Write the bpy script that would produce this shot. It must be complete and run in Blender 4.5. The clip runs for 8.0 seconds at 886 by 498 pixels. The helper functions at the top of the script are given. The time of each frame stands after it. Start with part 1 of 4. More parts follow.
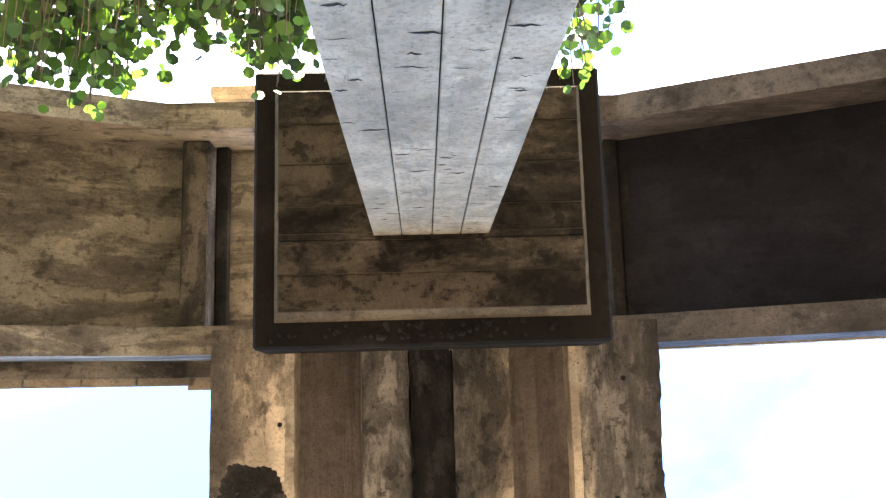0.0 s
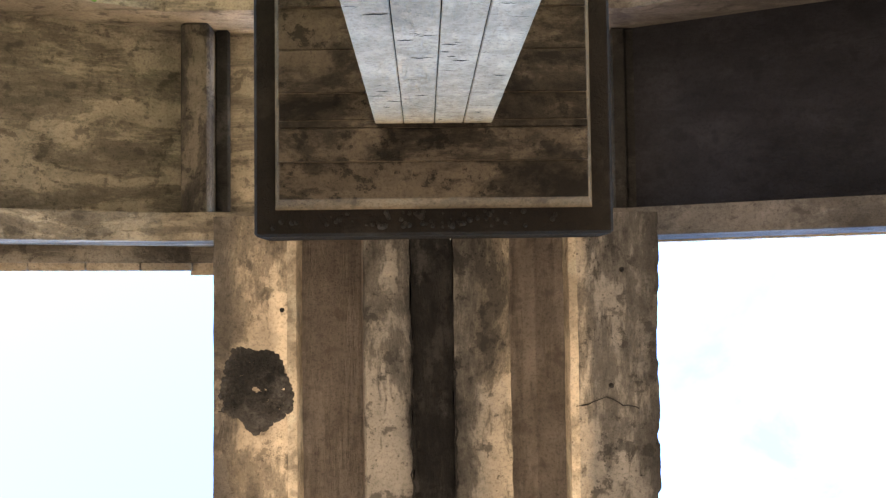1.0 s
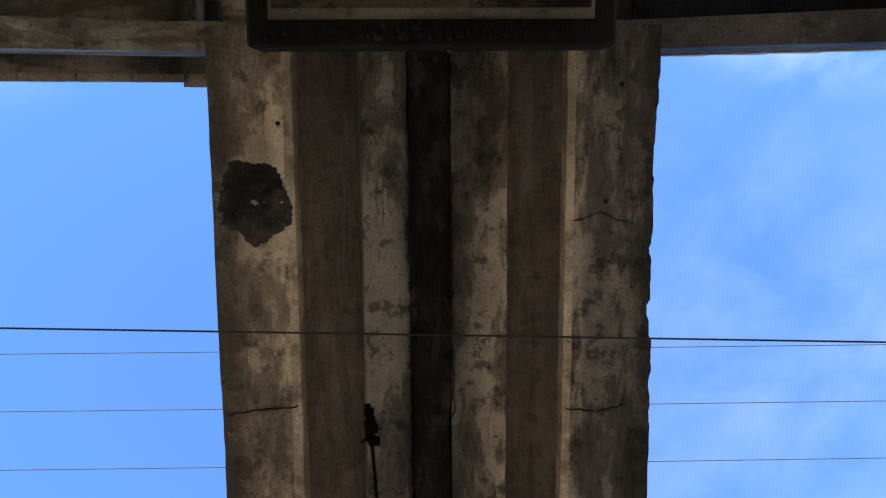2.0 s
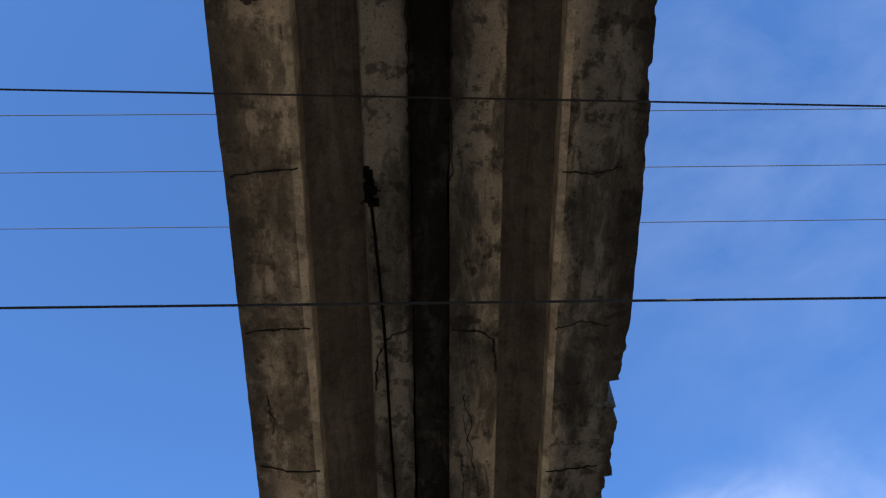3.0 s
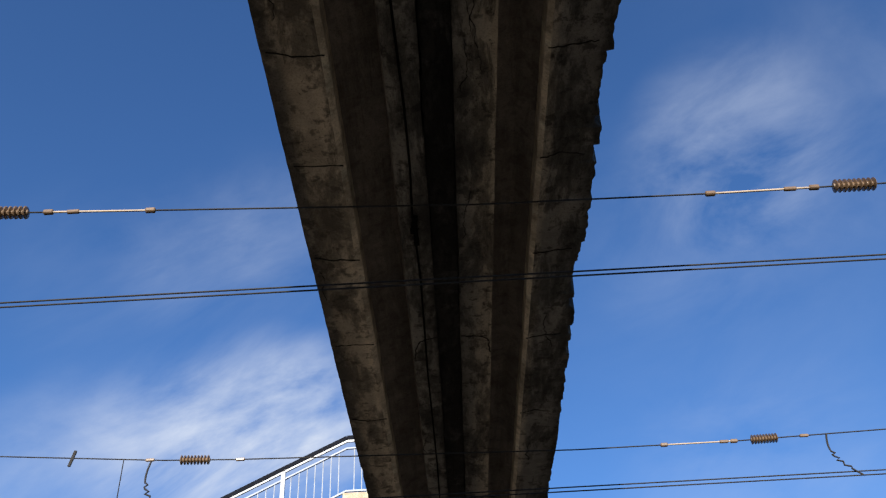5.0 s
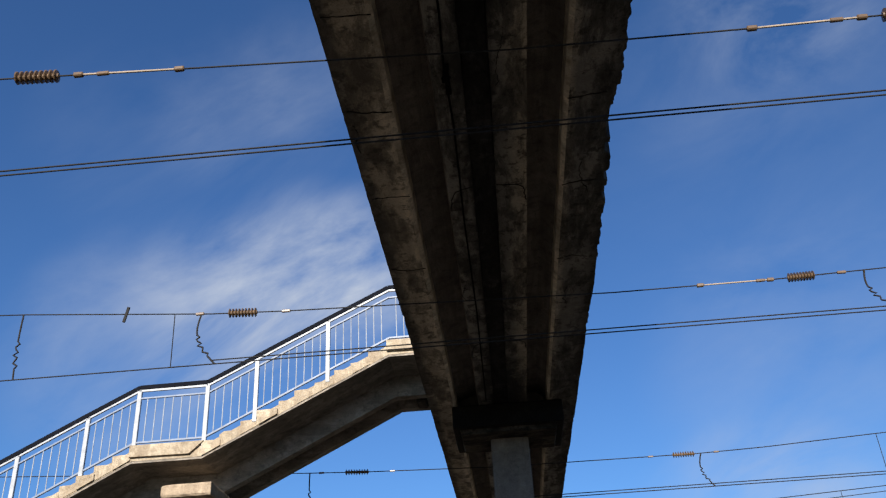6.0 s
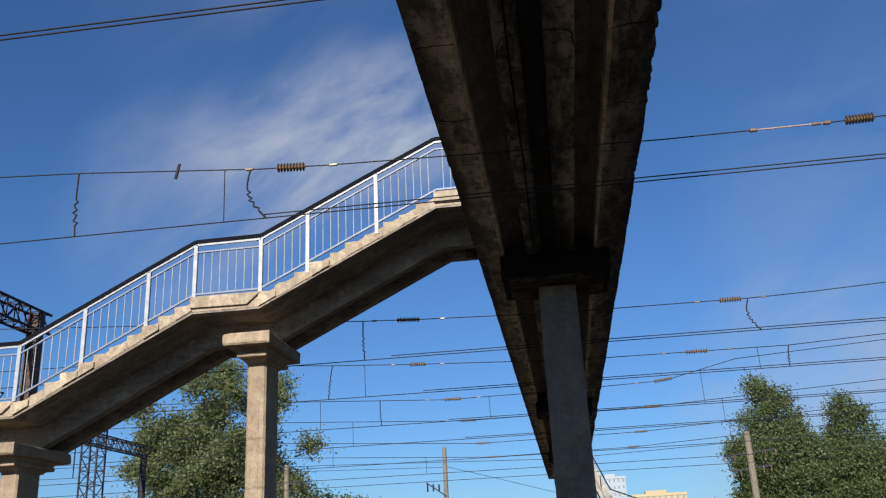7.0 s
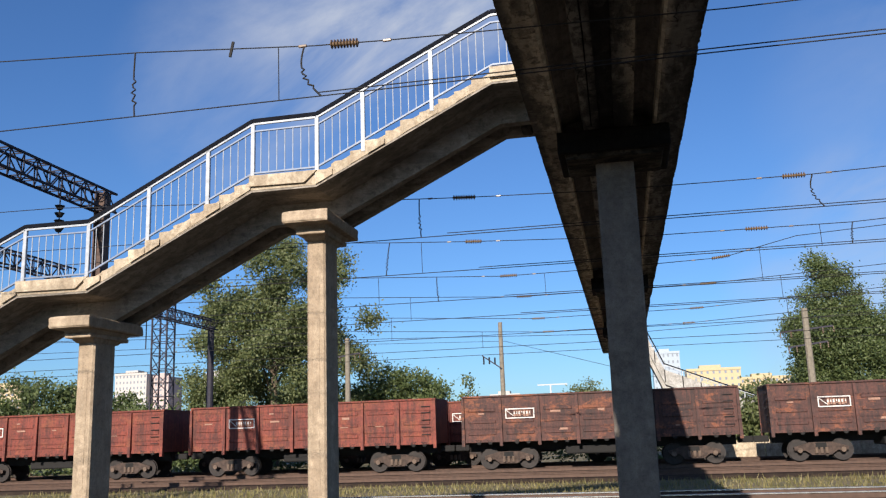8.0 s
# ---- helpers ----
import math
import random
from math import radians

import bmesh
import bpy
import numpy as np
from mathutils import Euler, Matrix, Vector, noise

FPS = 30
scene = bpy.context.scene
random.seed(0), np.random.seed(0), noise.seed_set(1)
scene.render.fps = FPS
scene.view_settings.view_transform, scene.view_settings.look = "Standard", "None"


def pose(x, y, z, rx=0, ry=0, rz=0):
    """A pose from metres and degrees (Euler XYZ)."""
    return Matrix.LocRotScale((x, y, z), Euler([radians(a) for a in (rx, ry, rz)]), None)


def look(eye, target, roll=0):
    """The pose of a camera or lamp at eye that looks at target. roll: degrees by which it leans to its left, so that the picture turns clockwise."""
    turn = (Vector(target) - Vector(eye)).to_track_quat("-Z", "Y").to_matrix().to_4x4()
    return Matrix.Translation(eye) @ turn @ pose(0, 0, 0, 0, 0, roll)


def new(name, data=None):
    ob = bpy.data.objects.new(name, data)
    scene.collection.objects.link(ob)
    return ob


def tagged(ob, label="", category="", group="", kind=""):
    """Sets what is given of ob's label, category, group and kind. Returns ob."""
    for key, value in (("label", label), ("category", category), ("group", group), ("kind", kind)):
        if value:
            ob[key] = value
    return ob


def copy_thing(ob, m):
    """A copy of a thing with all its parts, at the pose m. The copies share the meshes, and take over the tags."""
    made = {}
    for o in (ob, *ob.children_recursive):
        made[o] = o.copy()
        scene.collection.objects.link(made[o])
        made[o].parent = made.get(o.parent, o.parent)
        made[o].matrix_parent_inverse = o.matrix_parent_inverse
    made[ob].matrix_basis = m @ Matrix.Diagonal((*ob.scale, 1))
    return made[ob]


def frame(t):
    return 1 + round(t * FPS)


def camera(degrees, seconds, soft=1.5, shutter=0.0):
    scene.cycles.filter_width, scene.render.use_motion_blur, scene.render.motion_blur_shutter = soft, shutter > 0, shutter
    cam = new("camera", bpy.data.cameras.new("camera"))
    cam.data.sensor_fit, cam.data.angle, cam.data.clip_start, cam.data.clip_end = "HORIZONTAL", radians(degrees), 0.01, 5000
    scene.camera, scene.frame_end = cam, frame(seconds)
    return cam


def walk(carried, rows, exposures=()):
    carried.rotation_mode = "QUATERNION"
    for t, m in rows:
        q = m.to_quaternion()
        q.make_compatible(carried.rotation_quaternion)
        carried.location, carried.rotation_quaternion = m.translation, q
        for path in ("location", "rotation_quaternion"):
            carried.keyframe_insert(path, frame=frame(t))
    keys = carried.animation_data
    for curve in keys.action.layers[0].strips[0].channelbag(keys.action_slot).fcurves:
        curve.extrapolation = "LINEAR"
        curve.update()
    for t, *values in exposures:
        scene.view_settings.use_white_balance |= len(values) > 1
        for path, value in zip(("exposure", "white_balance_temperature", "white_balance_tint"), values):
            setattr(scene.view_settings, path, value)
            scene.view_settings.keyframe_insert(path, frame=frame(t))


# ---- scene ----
cam = camera(53.3, 8.0, soft=1.25)
EYE = (0.0, 0.0, 1.75)
PATH = [
    (0.0, -170.17, 1.24, 1.58), (0.5, -173.37, 1.26, 1.33), (1.0, -177.34, 1.25, 0.74), (1.2, -179.4, 1.29, 0.66),
    (2.3, 166.39, 1.44, 0.22), (2.5, 163.39, 1.46, 0.26), (3.0, 155.37, 1.5, 0.12), (3.5, 146.96, 1.38, 0.14),
    (4.0, 139.42, 1.31, 0.0), (4.5, 133.74, 1.76, 0.41), (4.7, 131.69, 2.15, 0.88), (5.8, 120.97, 3.08, 4.23),
    (6.0, 119.1, 2.94, 4.76), (6.5, 114.03, 2.75, 6.18), (7.0, 109.62, 2.67, 7.96), (7.5, 105.69, 2.26, 9.84),
    (8.0, 101.83, 1.92, 11.5)]
walk(cam, [(t, pose(*EYE, rx, ry, rz)) for t, rx, ry, rz in PATH],
     [(0.0, 5.18, 7850, 15), (1.2, 5.3, 7850, 15), (2.3, 2.45, 6500, 10), (3.0, 2.25, 6500, 10), (3.5, 1.97, 6500, 10), (4.5, 1.34, 6400, 10), (6.0, 0.71, 6250, 10), (7.0, 0.46, 6200, 10), (8.0, 0.74, 6350, 12)])

# ---- world and sun ----
SUN_EL, SUN_AZ = radians(23), radians(185)      # the sun stands behind the walker, slightly to the left
world = bpy.data.worlds.new("sky")
scene.world = world
world.use_nodes = True
wn = world.node_tree
wn.nodes.clear()


def nd(tree, kind, **sets):
    n = tree.nodes.new(kind)
    for k, val in sets.items():
        n.inputs[k.replace("_", " ")].default_value = val
    return n


sky = wn.nodes.new("ShaderNodeTexSky")
sky.sky_type, sky.sun_disc = "NISHITA", False
sky.sun_elevation, sky.sun_rotation = SUN_EL, SUN_AZ
sky.air_density, sky.dust_density, sky.ozone_density = 1.0, 0.4, 3.0
coord = wn.nodes.new("ShaderNodeTexCoord")
deep = wn.nodes.new("ShaderNodeMix")
deep.data_type, deep.blend_type = "RGBA", "MULTIPLY"
deep.inputs["Factor"].default_value, deep.inputs["B"].default_value = 1.0, (0.69, 1.0, 1.38, 1)
wn.links.new(sky.outputs[0], deep.inputs["A"])
streak = wn.nodes.new("ShaderNodeCombineXYZ")
along = Vector((0.42, -0.02, 0.2)).normalized()
across = along.cross(Vector((0, 1, 0.4))).normalized()
for way, sock, k in ((along, 0, 1.0), (across, 1, 2.6), (along.cross(across), 2, 2.2)):
    dot = wn.nodes.new("ShaderNodeVectorMath")
    dot.operation = "DOT_PRODUCT"
    dot.inputs[1].default_value = way * k
    wn.links.new(coord.outputs["Generated"], dot.inputs[0])
    wn.links.new(dot.outputs["Value"], streak.inputs[sock])
n1 = nd(wn, "ShaderNodeTexNoise", Scale=4.0, Detail=11.0, Roughness=0.6, Distortion=0.3)
wn.links.new(streak.outputs[0], n1.inputs["Vector"])
cr = nd(wn, "ShaderNodeMapRange")
cr.inputs["From Min"].default_value, cr.inputs["From Max"].default_value = 0.32, 0.78
wn.links.new(n1.outputs["Fac"], cr.inputs["Value"])
# thin cirrus gathers round a few places of the sky: direction, angular reach, thickness
CLOUDS = [((-0.20, 0.866, 0.45), 0.991, 0.95), ((-0.13, 0.873, 0.46), 0.993, 0.65), ((-0.29, 0.855, 0.425), 0.992, 0.6), ((-0.38, 0.845, 0.37), 0.988, 0.5), ((0.32, 0.68, 0.66), 0.991, 0.4), ((0.42, 0.64, 0.64), 0.988, 0.14),
          ((0.27, 0.74, 0.615), 0.988, 0.12), ((-0.36, 0.735, 0.57), 0.992, 0.1), ((-0.26, 0.75, 0.605), 0.994, 0.14), ((-0.18, 0.75, 0.635), 0.995, 0.16), ((-0.2, 0.776, 0.598), 0.985, 0.06), ((0.315, 0.81, 0.49), 0.97, 0.07),
          ((0.33, 0.89, 0.317), 0.98, 0.18), ((0.27, 0.955, 0.13), 0.985, 0.8), ((0.43, 0.35, 0.83), 0.93, 0.05), ((0.335, 0.16, 0.93), 0.93, 0.035),
          # added veil overhead and behind, put in to whiten the sky there
          ((0.0, -0.3, 0.95), 0.94, 0.9), ((-0.42, -0.34, 0.84), 0.935, 1.0), ((0.42, -0.34, 0.84), 0.935, 1.0), ((0.0, -0.75, 0.66), 0.8, 0.6)]
total = None
for way, edge, thick in CLOUDS:
    dot = wn.nodes.new("ShaderNodeVectorMath")
    dot.operation = "DOT_PRODUCT"
    dot.inputs[1].default_value = Vector(way).normalized()
    wn.links.new(coord.outputs["Generated"], dot.inputs[0])
    near = nd(wn, "ShaderNodeMapRange")
    near.interpolation_type = "SMOOTHSTEP"
    near.inputs["From Min"].default_value, near.inputs["From Max"].default_value, near.inputs["To Max"].default_value = edge, 1.0, thick
    wn.links.new(dot.outputs["Value"], near.inputs["Value"])
    if total is None:
        total = near.outputs[0]
    else:
        add = wn.nodes.new("ShaderNodeMath")
        add.operation = "ADD"
        wn.links.new(total, add.inputs[0])
        wn.links.new(near.outputs[0], add.inputs[1])
        total = add.outputs[0]
veil = wn.nodes.new("ShaderNodeMath")
veil.operation = "MULTIPLY_ADD"
veil.inputs[2].default_value = 0.0
wn.links.new(total, veil.inputs[0])
wn.links.new(cr.outputs[0], veil.inputs[1])
cl = wn.nodes.new("ShaderNodeMix")
cl.data_type = "RGBA"
cl.inputs["B"].default_value = (5.6, 6.2, 7.4, 1)
wn.links.new(veil.outputs[0], cl.inputs["Factor"])
wn.links.new(deep.outputs["Result"], cl.inputs["A"])
bg = nd(wn, "ShaderNodeBackground", Strength=0.055)
wn.links.new(cl.outputs["Result"], bg.inputs["Color"])
wo = wn.nodes.new("ShaderNodeOutputWorld")
wn.links.new(bg.outputs[0], wo.inputs[0])

sun_data = bpy.data.lights.new("sun", "SUN")
sun_data.energy, sun_data.angle, sun_data.color = 5.0, radians(0.53), (1.0, 0.9, 0.77)
sun = new("sun", sun_data)
sun.matrix_world = look((-3, -60, 40), (-3 + 60 * math.tan(radians(5)), 0, 40 - 60 * math.tan(SUN_EL)))


# ---- materials ----
def material(name, base, rough=0.85, metal=0.0):
    m = bpy.data.materials.new(name)
    m.use_nodes = True
    t = m.node_tree
    b = t.nodes["Principled BSDF"]
    b.inputs["Base Color"].default_value = (*base, 1)
    b.inputs["Roughness"].default_value = rough
    b.inputs["Metallic"].default_value = metal
    return m, t, b


def noise_ramp(t, vec, scale, stops, detail=6.0, rough=0.6, distortion=0.0):
    n = nd(t, "ShaderNodeTexNoise", Scale=scale, Detail=detail, Roughness=rough, Distortion=distortion)
    if vec is not None:
        t.links.new(vec, n.inputs["Vector"])
    r = t.nodes.new("ShaderNodeValToRGB")
    els = r.color_ramp.elements
    while len(els) < len(stops):
        els.new(0.5)
    for e, (p, c) in zip(els, stops):
        e.position, e.color = p, (*c, 1) if len(c) == 3 else c
    t.links.new(n.outputs["Fac"], r.inputs[0])
    return n, r


def mix(t, a, b, fac, mode="MIX"):
    m = t.nodes.new("ShaderNodeMix")
    m.data_type, m.blend_type = "RGBA", mode
    for sock, val in (("A", a), ("B", b), ("Factor", fac)):
        if hasattr(val, "is_linked"):
            t.links.new(val, m.inputs[sock])
        else:
            m.inputs[sock].default_value = (*val, 1) if isinstance(val, tuple) and len(val) == 3 else val
    return m.outputs["Result"]


def bump(t, b, height, strength=0.3, dist=0.01):
    n = nd(t, "ShaderNodeBump", Strength=strength, Distance=dist)
    t.links.new(height, n.inputs["Height"])
    t.links.new(n.outputs[0], b.inputs["Normal"])


def obj_vec(t, scale=(1, 1, 1), geo=True):
    m = nd(t, "ShaderNodeMapping", Scale=scale)
    src = t.nodes.new("ShaderNodeNewGeometry").outputs["Position"] if geo else t.nodes.new("ShaderNodeTexCoord").outputs["Object"]
    t.links.new(src, m.inputs["Vector"])
    return m.outputs[0]


G = lambda v: (v, v, v)


def concrete(name, base, stain=(0.05, 0.042, 0.034), amount=0.6, streak=(1, 1, 1), pits=0.5, pale=0.35, bands=()):
    """Old cast concrete: cement colour in two scales, crisp soot and water stains, pale bloom, pits."""
    m, t, b = material(name, base, 0.92)
    b.inputs["Specular IOR Level"].default_value = 0.15
    v = obj_vec(t, streak)
    p = obj_vec(t)
    _, r1 = noise_ramp(t, p, 3.1, [(0.34, tuple(c * 0.62 for c in base)), (0.66, tuple(min(1, c * 1.22) for c in base))], 12, 0.78)
    cement = r1.outputs[0]
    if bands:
        # long stained stripes, darkest by the joint: colour by x, with a wandering edge
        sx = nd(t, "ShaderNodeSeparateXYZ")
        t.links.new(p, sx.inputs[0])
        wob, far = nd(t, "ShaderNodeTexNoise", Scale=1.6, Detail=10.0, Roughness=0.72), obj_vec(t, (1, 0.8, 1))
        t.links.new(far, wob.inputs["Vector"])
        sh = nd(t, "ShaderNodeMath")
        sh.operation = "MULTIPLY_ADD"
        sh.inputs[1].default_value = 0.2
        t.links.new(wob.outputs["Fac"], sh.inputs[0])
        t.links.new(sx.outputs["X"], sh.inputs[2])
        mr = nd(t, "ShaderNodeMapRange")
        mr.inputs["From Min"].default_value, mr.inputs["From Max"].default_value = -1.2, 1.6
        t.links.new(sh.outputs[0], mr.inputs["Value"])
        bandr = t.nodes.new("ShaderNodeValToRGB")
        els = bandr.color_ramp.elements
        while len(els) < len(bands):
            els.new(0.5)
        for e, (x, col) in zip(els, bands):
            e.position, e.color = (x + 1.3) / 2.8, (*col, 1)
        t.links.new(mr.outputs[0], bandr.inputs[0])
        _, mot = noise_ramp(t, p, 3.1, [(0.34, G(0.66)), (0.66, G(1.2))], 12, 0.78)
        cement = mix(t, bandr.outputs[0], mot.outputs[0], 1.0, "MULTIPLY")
        # the colour goes near-black round the beam ends over the second pier
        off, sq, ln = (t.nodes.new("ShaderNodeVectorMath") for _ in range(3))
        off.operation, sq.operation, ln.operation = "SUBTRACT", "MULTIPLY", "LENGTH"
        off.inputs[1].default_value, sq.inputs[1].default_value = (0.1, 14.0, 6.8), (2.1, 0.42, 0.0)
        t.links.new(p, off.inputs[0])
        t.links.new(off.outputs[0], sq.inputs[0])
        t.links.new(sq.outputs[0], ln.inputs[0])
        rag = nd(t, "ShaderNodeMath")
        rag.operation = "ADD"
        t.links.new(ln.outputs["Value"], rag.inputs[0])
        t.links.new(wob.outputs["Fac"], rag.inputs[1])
        dark_end = nd(t, "ShaderNodeMapRange")
        dark_end.inputs["From Min"].default_value, dark_end.inputs["From Max"].default_value = 1.6, 0.95
        dark_end.inputs["To Max"].default_value = 0.9
        t.links.new(rag.outputs[0], dark_end.inputs["Value"])
        cement = mix(t, cement, (0.012, 0.0118, 0.0115), dark_end.outputs[0])
    _, rb = noise_ramp(t, p, 2.4, [(0.54, G(0)), (0.60, G(pale))], 12, 0.7)
    c = mix(t, cement, tuple(min(0.8, x * 1.5 + 0.02) for x in base), rb.outputs[0])
    _, r2 = noise_ramp(t, v, 1.9, [(0.47, G(0)), (0.52, G(amount * 0.6)), (0.62, G(amount))], 14, 0.72, 0.25)
    c = mix(t, c, stain, r2.outputs[0])
    _, r3 = noise_ramp(t, p, 7.5, [(0.55, G(0)), (0.59, G(0.75 * amount))], 12, 0.72)
    c = mix(t, c, tuple(x * 0.7 for x in stain), r3.outputs[0])
    _, r4 = noise_ramp(t, p, 60.0, [(0.36, G(0.6)), (0.5, G(1))], 4, 0.7)
    c = mix(t, c, r4.outputs[0], 0.75, "MULTIPLY")
    vo = nd(t, "ShaderNodeTexVoronoi", Scale=30.0)
    t.links.new(p, vo.inputs["Vector"])
    pr = t.nodes.new("ShaderNodeValToRGB")
    pr.color_ramp.elements[0].position, pr.color_ramp.elements[1].position = 0.14, 0.2
    pr.color_ramp.elements[0].color, pr.color_ramp.elements[1].color = (1 - pits, 1 - pits, 1 - pits, 1), (1, 1, 1, 1)
    t.links.new(vo.outputs["Distance"], pr.inputs[0])
    _, pm = noise_ramp(t, p, 2.7, [(0.5, G(0)), (0.58, G(1))], 6)
    c = mix(t, c, mix(t, (1.0, 1.0, 1.0), pr.outputs[0], pm.outputs[0]), 0.9, "MULTIPLY")
    t.links.new(c, b.inputs["Base Color"])
    n = nd(t, "ShaderNodeTexNoise", Scale=18.0, Detail=12.0, Roughness=0.78)
    t.links.new(p, n.inputs["Vector"])
    h = mix(t, n.outputs["Fac"], r2.outputs[0], 0.4)
    bump(t, b, h, 1.0, 0.03)
    return m


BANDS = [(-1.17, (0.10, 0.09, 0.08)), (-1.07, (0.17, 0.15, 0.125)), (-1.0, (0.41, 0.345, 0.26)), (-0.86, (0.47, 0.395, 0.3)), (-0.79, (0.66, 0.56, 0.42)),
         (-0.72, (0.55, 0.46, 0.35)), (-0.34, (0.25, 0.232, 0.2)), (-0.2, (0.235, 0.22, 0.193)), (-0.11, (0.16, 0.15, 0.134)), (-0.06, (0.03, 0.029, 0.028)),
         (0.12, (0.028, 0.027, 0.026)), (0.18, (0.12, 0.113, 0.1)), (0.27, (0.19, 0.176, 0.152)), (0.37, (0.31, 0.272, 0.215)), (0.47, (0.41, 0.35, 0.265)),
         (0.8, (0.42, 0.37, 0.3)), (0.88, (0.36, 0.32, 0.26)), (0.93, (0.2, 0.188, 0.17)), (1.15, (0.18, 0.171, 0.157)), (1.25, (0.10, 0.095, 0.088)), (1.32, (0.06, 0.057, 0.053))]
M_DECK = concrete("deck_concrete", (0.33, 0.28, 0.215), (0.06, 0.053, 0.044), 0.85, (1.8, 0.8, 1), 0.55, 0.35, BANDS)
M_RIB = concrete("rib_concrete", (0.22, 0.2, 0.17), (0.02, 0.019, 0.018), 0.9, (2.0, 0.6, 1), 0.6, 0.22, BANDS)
# inner beam edges: side light is put into this paler concrete
M_EDGE_LIT = concrete("lit_edge", (0.64, 0.55, 0.42), amount=0.5)
M_TAN = concrete("stair_tan", (0.257, 0.226, 0.176), (0.0429, 0.0374, 0.0312), 0.8, (0.28, 2.3, 1.6), 0.3)
# right-hand stair: the shade of its underside is put into these dark tones
M_STRINGER_SHADE = concrete("stringer_shade", (0.0897, 0.0803, 0.0733), (0.0234, 0.0211, 0.0195), 0.7, (0.6, 1.5, 1.5))
M_STAIR_SHADE = concrete("stair_shade", (0.0142, 0.0142, 0.0183), (0.00608, 0.00656, 0.00864), 0.6, (0.4, 1.8, 1), 0.2, 0.15)
M_SLAB = concrete("recess_concrete", (0.23, 0.198, 0.17), (0.075, 0.062, 0.052), 0.5, (2.5, 0.3, 1), 0.2, 0.2)
M_NEARBLACK = concrete("near_black", (0.022, 0.021, 0.02), (0.008, 0.008, 0.008), 0.85, (1, 1, 1), 0.5, 0.5)
M_JOINT = concrete("joint_mortar", (0.0234, 0.0221, 0.0208), (0.0052, 0.00507, 0.00494), 0.95, (2.4, 0.7, 1), 0.6, 0.6)
# paler than the cap: stands in for sky light on its edge
M_CAP_LIT = concrete("cap_lit_edge", (0.125, 0.105, 0.078), (0.0312, 0.0265, 0.0211), 0.6)
M_TAR = concrete("tar", (0.06, 0.056, 0.052), (0.012, 0.012, 0.012), 0.8, (1, 1, 1), 0.5, 0.6)
M_RIBS = concrete("dark_rib", (0.12, 0.105, 0.085), (0.015, 0.014, 0.014), 0.9, (2.5, 0.7, 1), 0.4, 0.4)
# cap and rim: shade under the deck is put into the colour, beside stains
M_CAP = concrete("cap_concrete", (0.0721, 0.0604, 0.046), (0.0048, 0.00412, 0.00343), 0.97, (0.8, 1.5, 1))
M_RIM_SHADE = concrete("cap_rim_shade", (0.0098, 0.00819, 0.00655), (0.00437, 0.00382, 0.00328), 0.7, (1, 1, 1), 0.4, 0.2)
M_COL = concrete("column_whitewash", (0.3, 0.261, 0.199), (0.172, 0.148, 0.113), 0.45, (2, 2, 0.6), 0.4, 0.3)
M_STEP = concrete("step_concrete", (0.49, 0.41, 0.3), (0.17, 0.11, 0.065), 0.4, (2, 2, 0.8))
M_FARW = concrete("far_white_concrete", (0.42, 0.4, 0.37), (0.2, 0.19, 0.17), 0.4)
M_BEAM = concrete("stair_beam_concrete", (0.33, 0.29, 0.24), (0.12, 0.105, 0.088), 0.6, (0.5, 2, 2))
M_COL2 = concrete("column_grey", (0.20, 0.17, 0.14), (0.12, 0.1, 0.085), 0.3, (3, 3, 0.4), 0.25, 0.2)
M_PIER = concrete("pier_concrete", (0.392, 0.308, 0.218), (0.235, 0.174, 0.118), 0.4, (2, 2, 0.3), 0.3, 0.25)


def plain(name, base, rough=0.6, metal=0.0, var=0.25, scale=6.0, bumps=0.15, gloss=0.5):
    m, t, b = material(name, base, rough, metal)
    b.inputs["Specular IOR Level"].default_value = gloss
    p = obj_vec(t)
    _, r = noise_ramp(t, p, scale, [(0.3, tuple(c * (1 - var) for c in base)), (0.7, tuple(min(1, c * (1 + var)) for c in base))])
    t.links.new(r.outputs[0], b.inputs["Base Color"])
    n = nd(t, "ShaderNodeTexNoise", Scale=scale * 8, Detail=5.0)
    t.links.new(p, n.inputs["Vector"])
    bump(t, b, n.outputs["Fac"], bumps, 0.004)
    return m


M_RAIL_PAINT = plain("rail_paint", (0.322, 0.343, 0.371), 0.45)
# middle, lower and hand rails: their undersides' shade deepens these tones
M_RAIL_BLUE = plain("rail_blue_shade", (0.15, 0.19, 0.27), 0.5)
M_RAIL_DARK = plain("handrail_shade", (0.006, 0.007, 0.011), 0.85, gloss=0.08)
M_WIRE = plain("wire_dark", (0.018, 0.017, 0.017), 0.75, 0.0, gloss=0.2)
M_LEG = plain("rusty_leg", (0.07, 0.042, 0.032), 0.7, 0.2, 0.5)
M_STEEL = plain("mast_steel", (0.03, 0.028, 0.038), 0.7, 0.2, gloss=0.3)
M_RAILS = plain("rail_steel", (0.075, 0.042, 0.028), 0.7, 0.2)
M_RAILTOP = plain("rail_polished", (0.6, 0.58, 0.55), 0.25, 0.9)
# near-black, low enough to stand in for shade under the wagons
M_BLACK = plain("underframe_black", (0.009, 0.008, 0.0075), 0.9)
M_TAPE = plain("tape_black", (0.004, 0.004, 0.004), 0.95, gloss=0.03)
M_INS = plain("insulator_glaze", (0.13, 0.085, 0.05), 0.3)
M_ROD = plain("pale_rod", (0.34, 0.27, 0.2), 0.6)
M_POLE = plain("pole_concrete", (0.18, 0.156, 0.12), 0.9)
M_WHITE = plain("stencil_white", (0.562, 0.54, 0.51), 0.7)


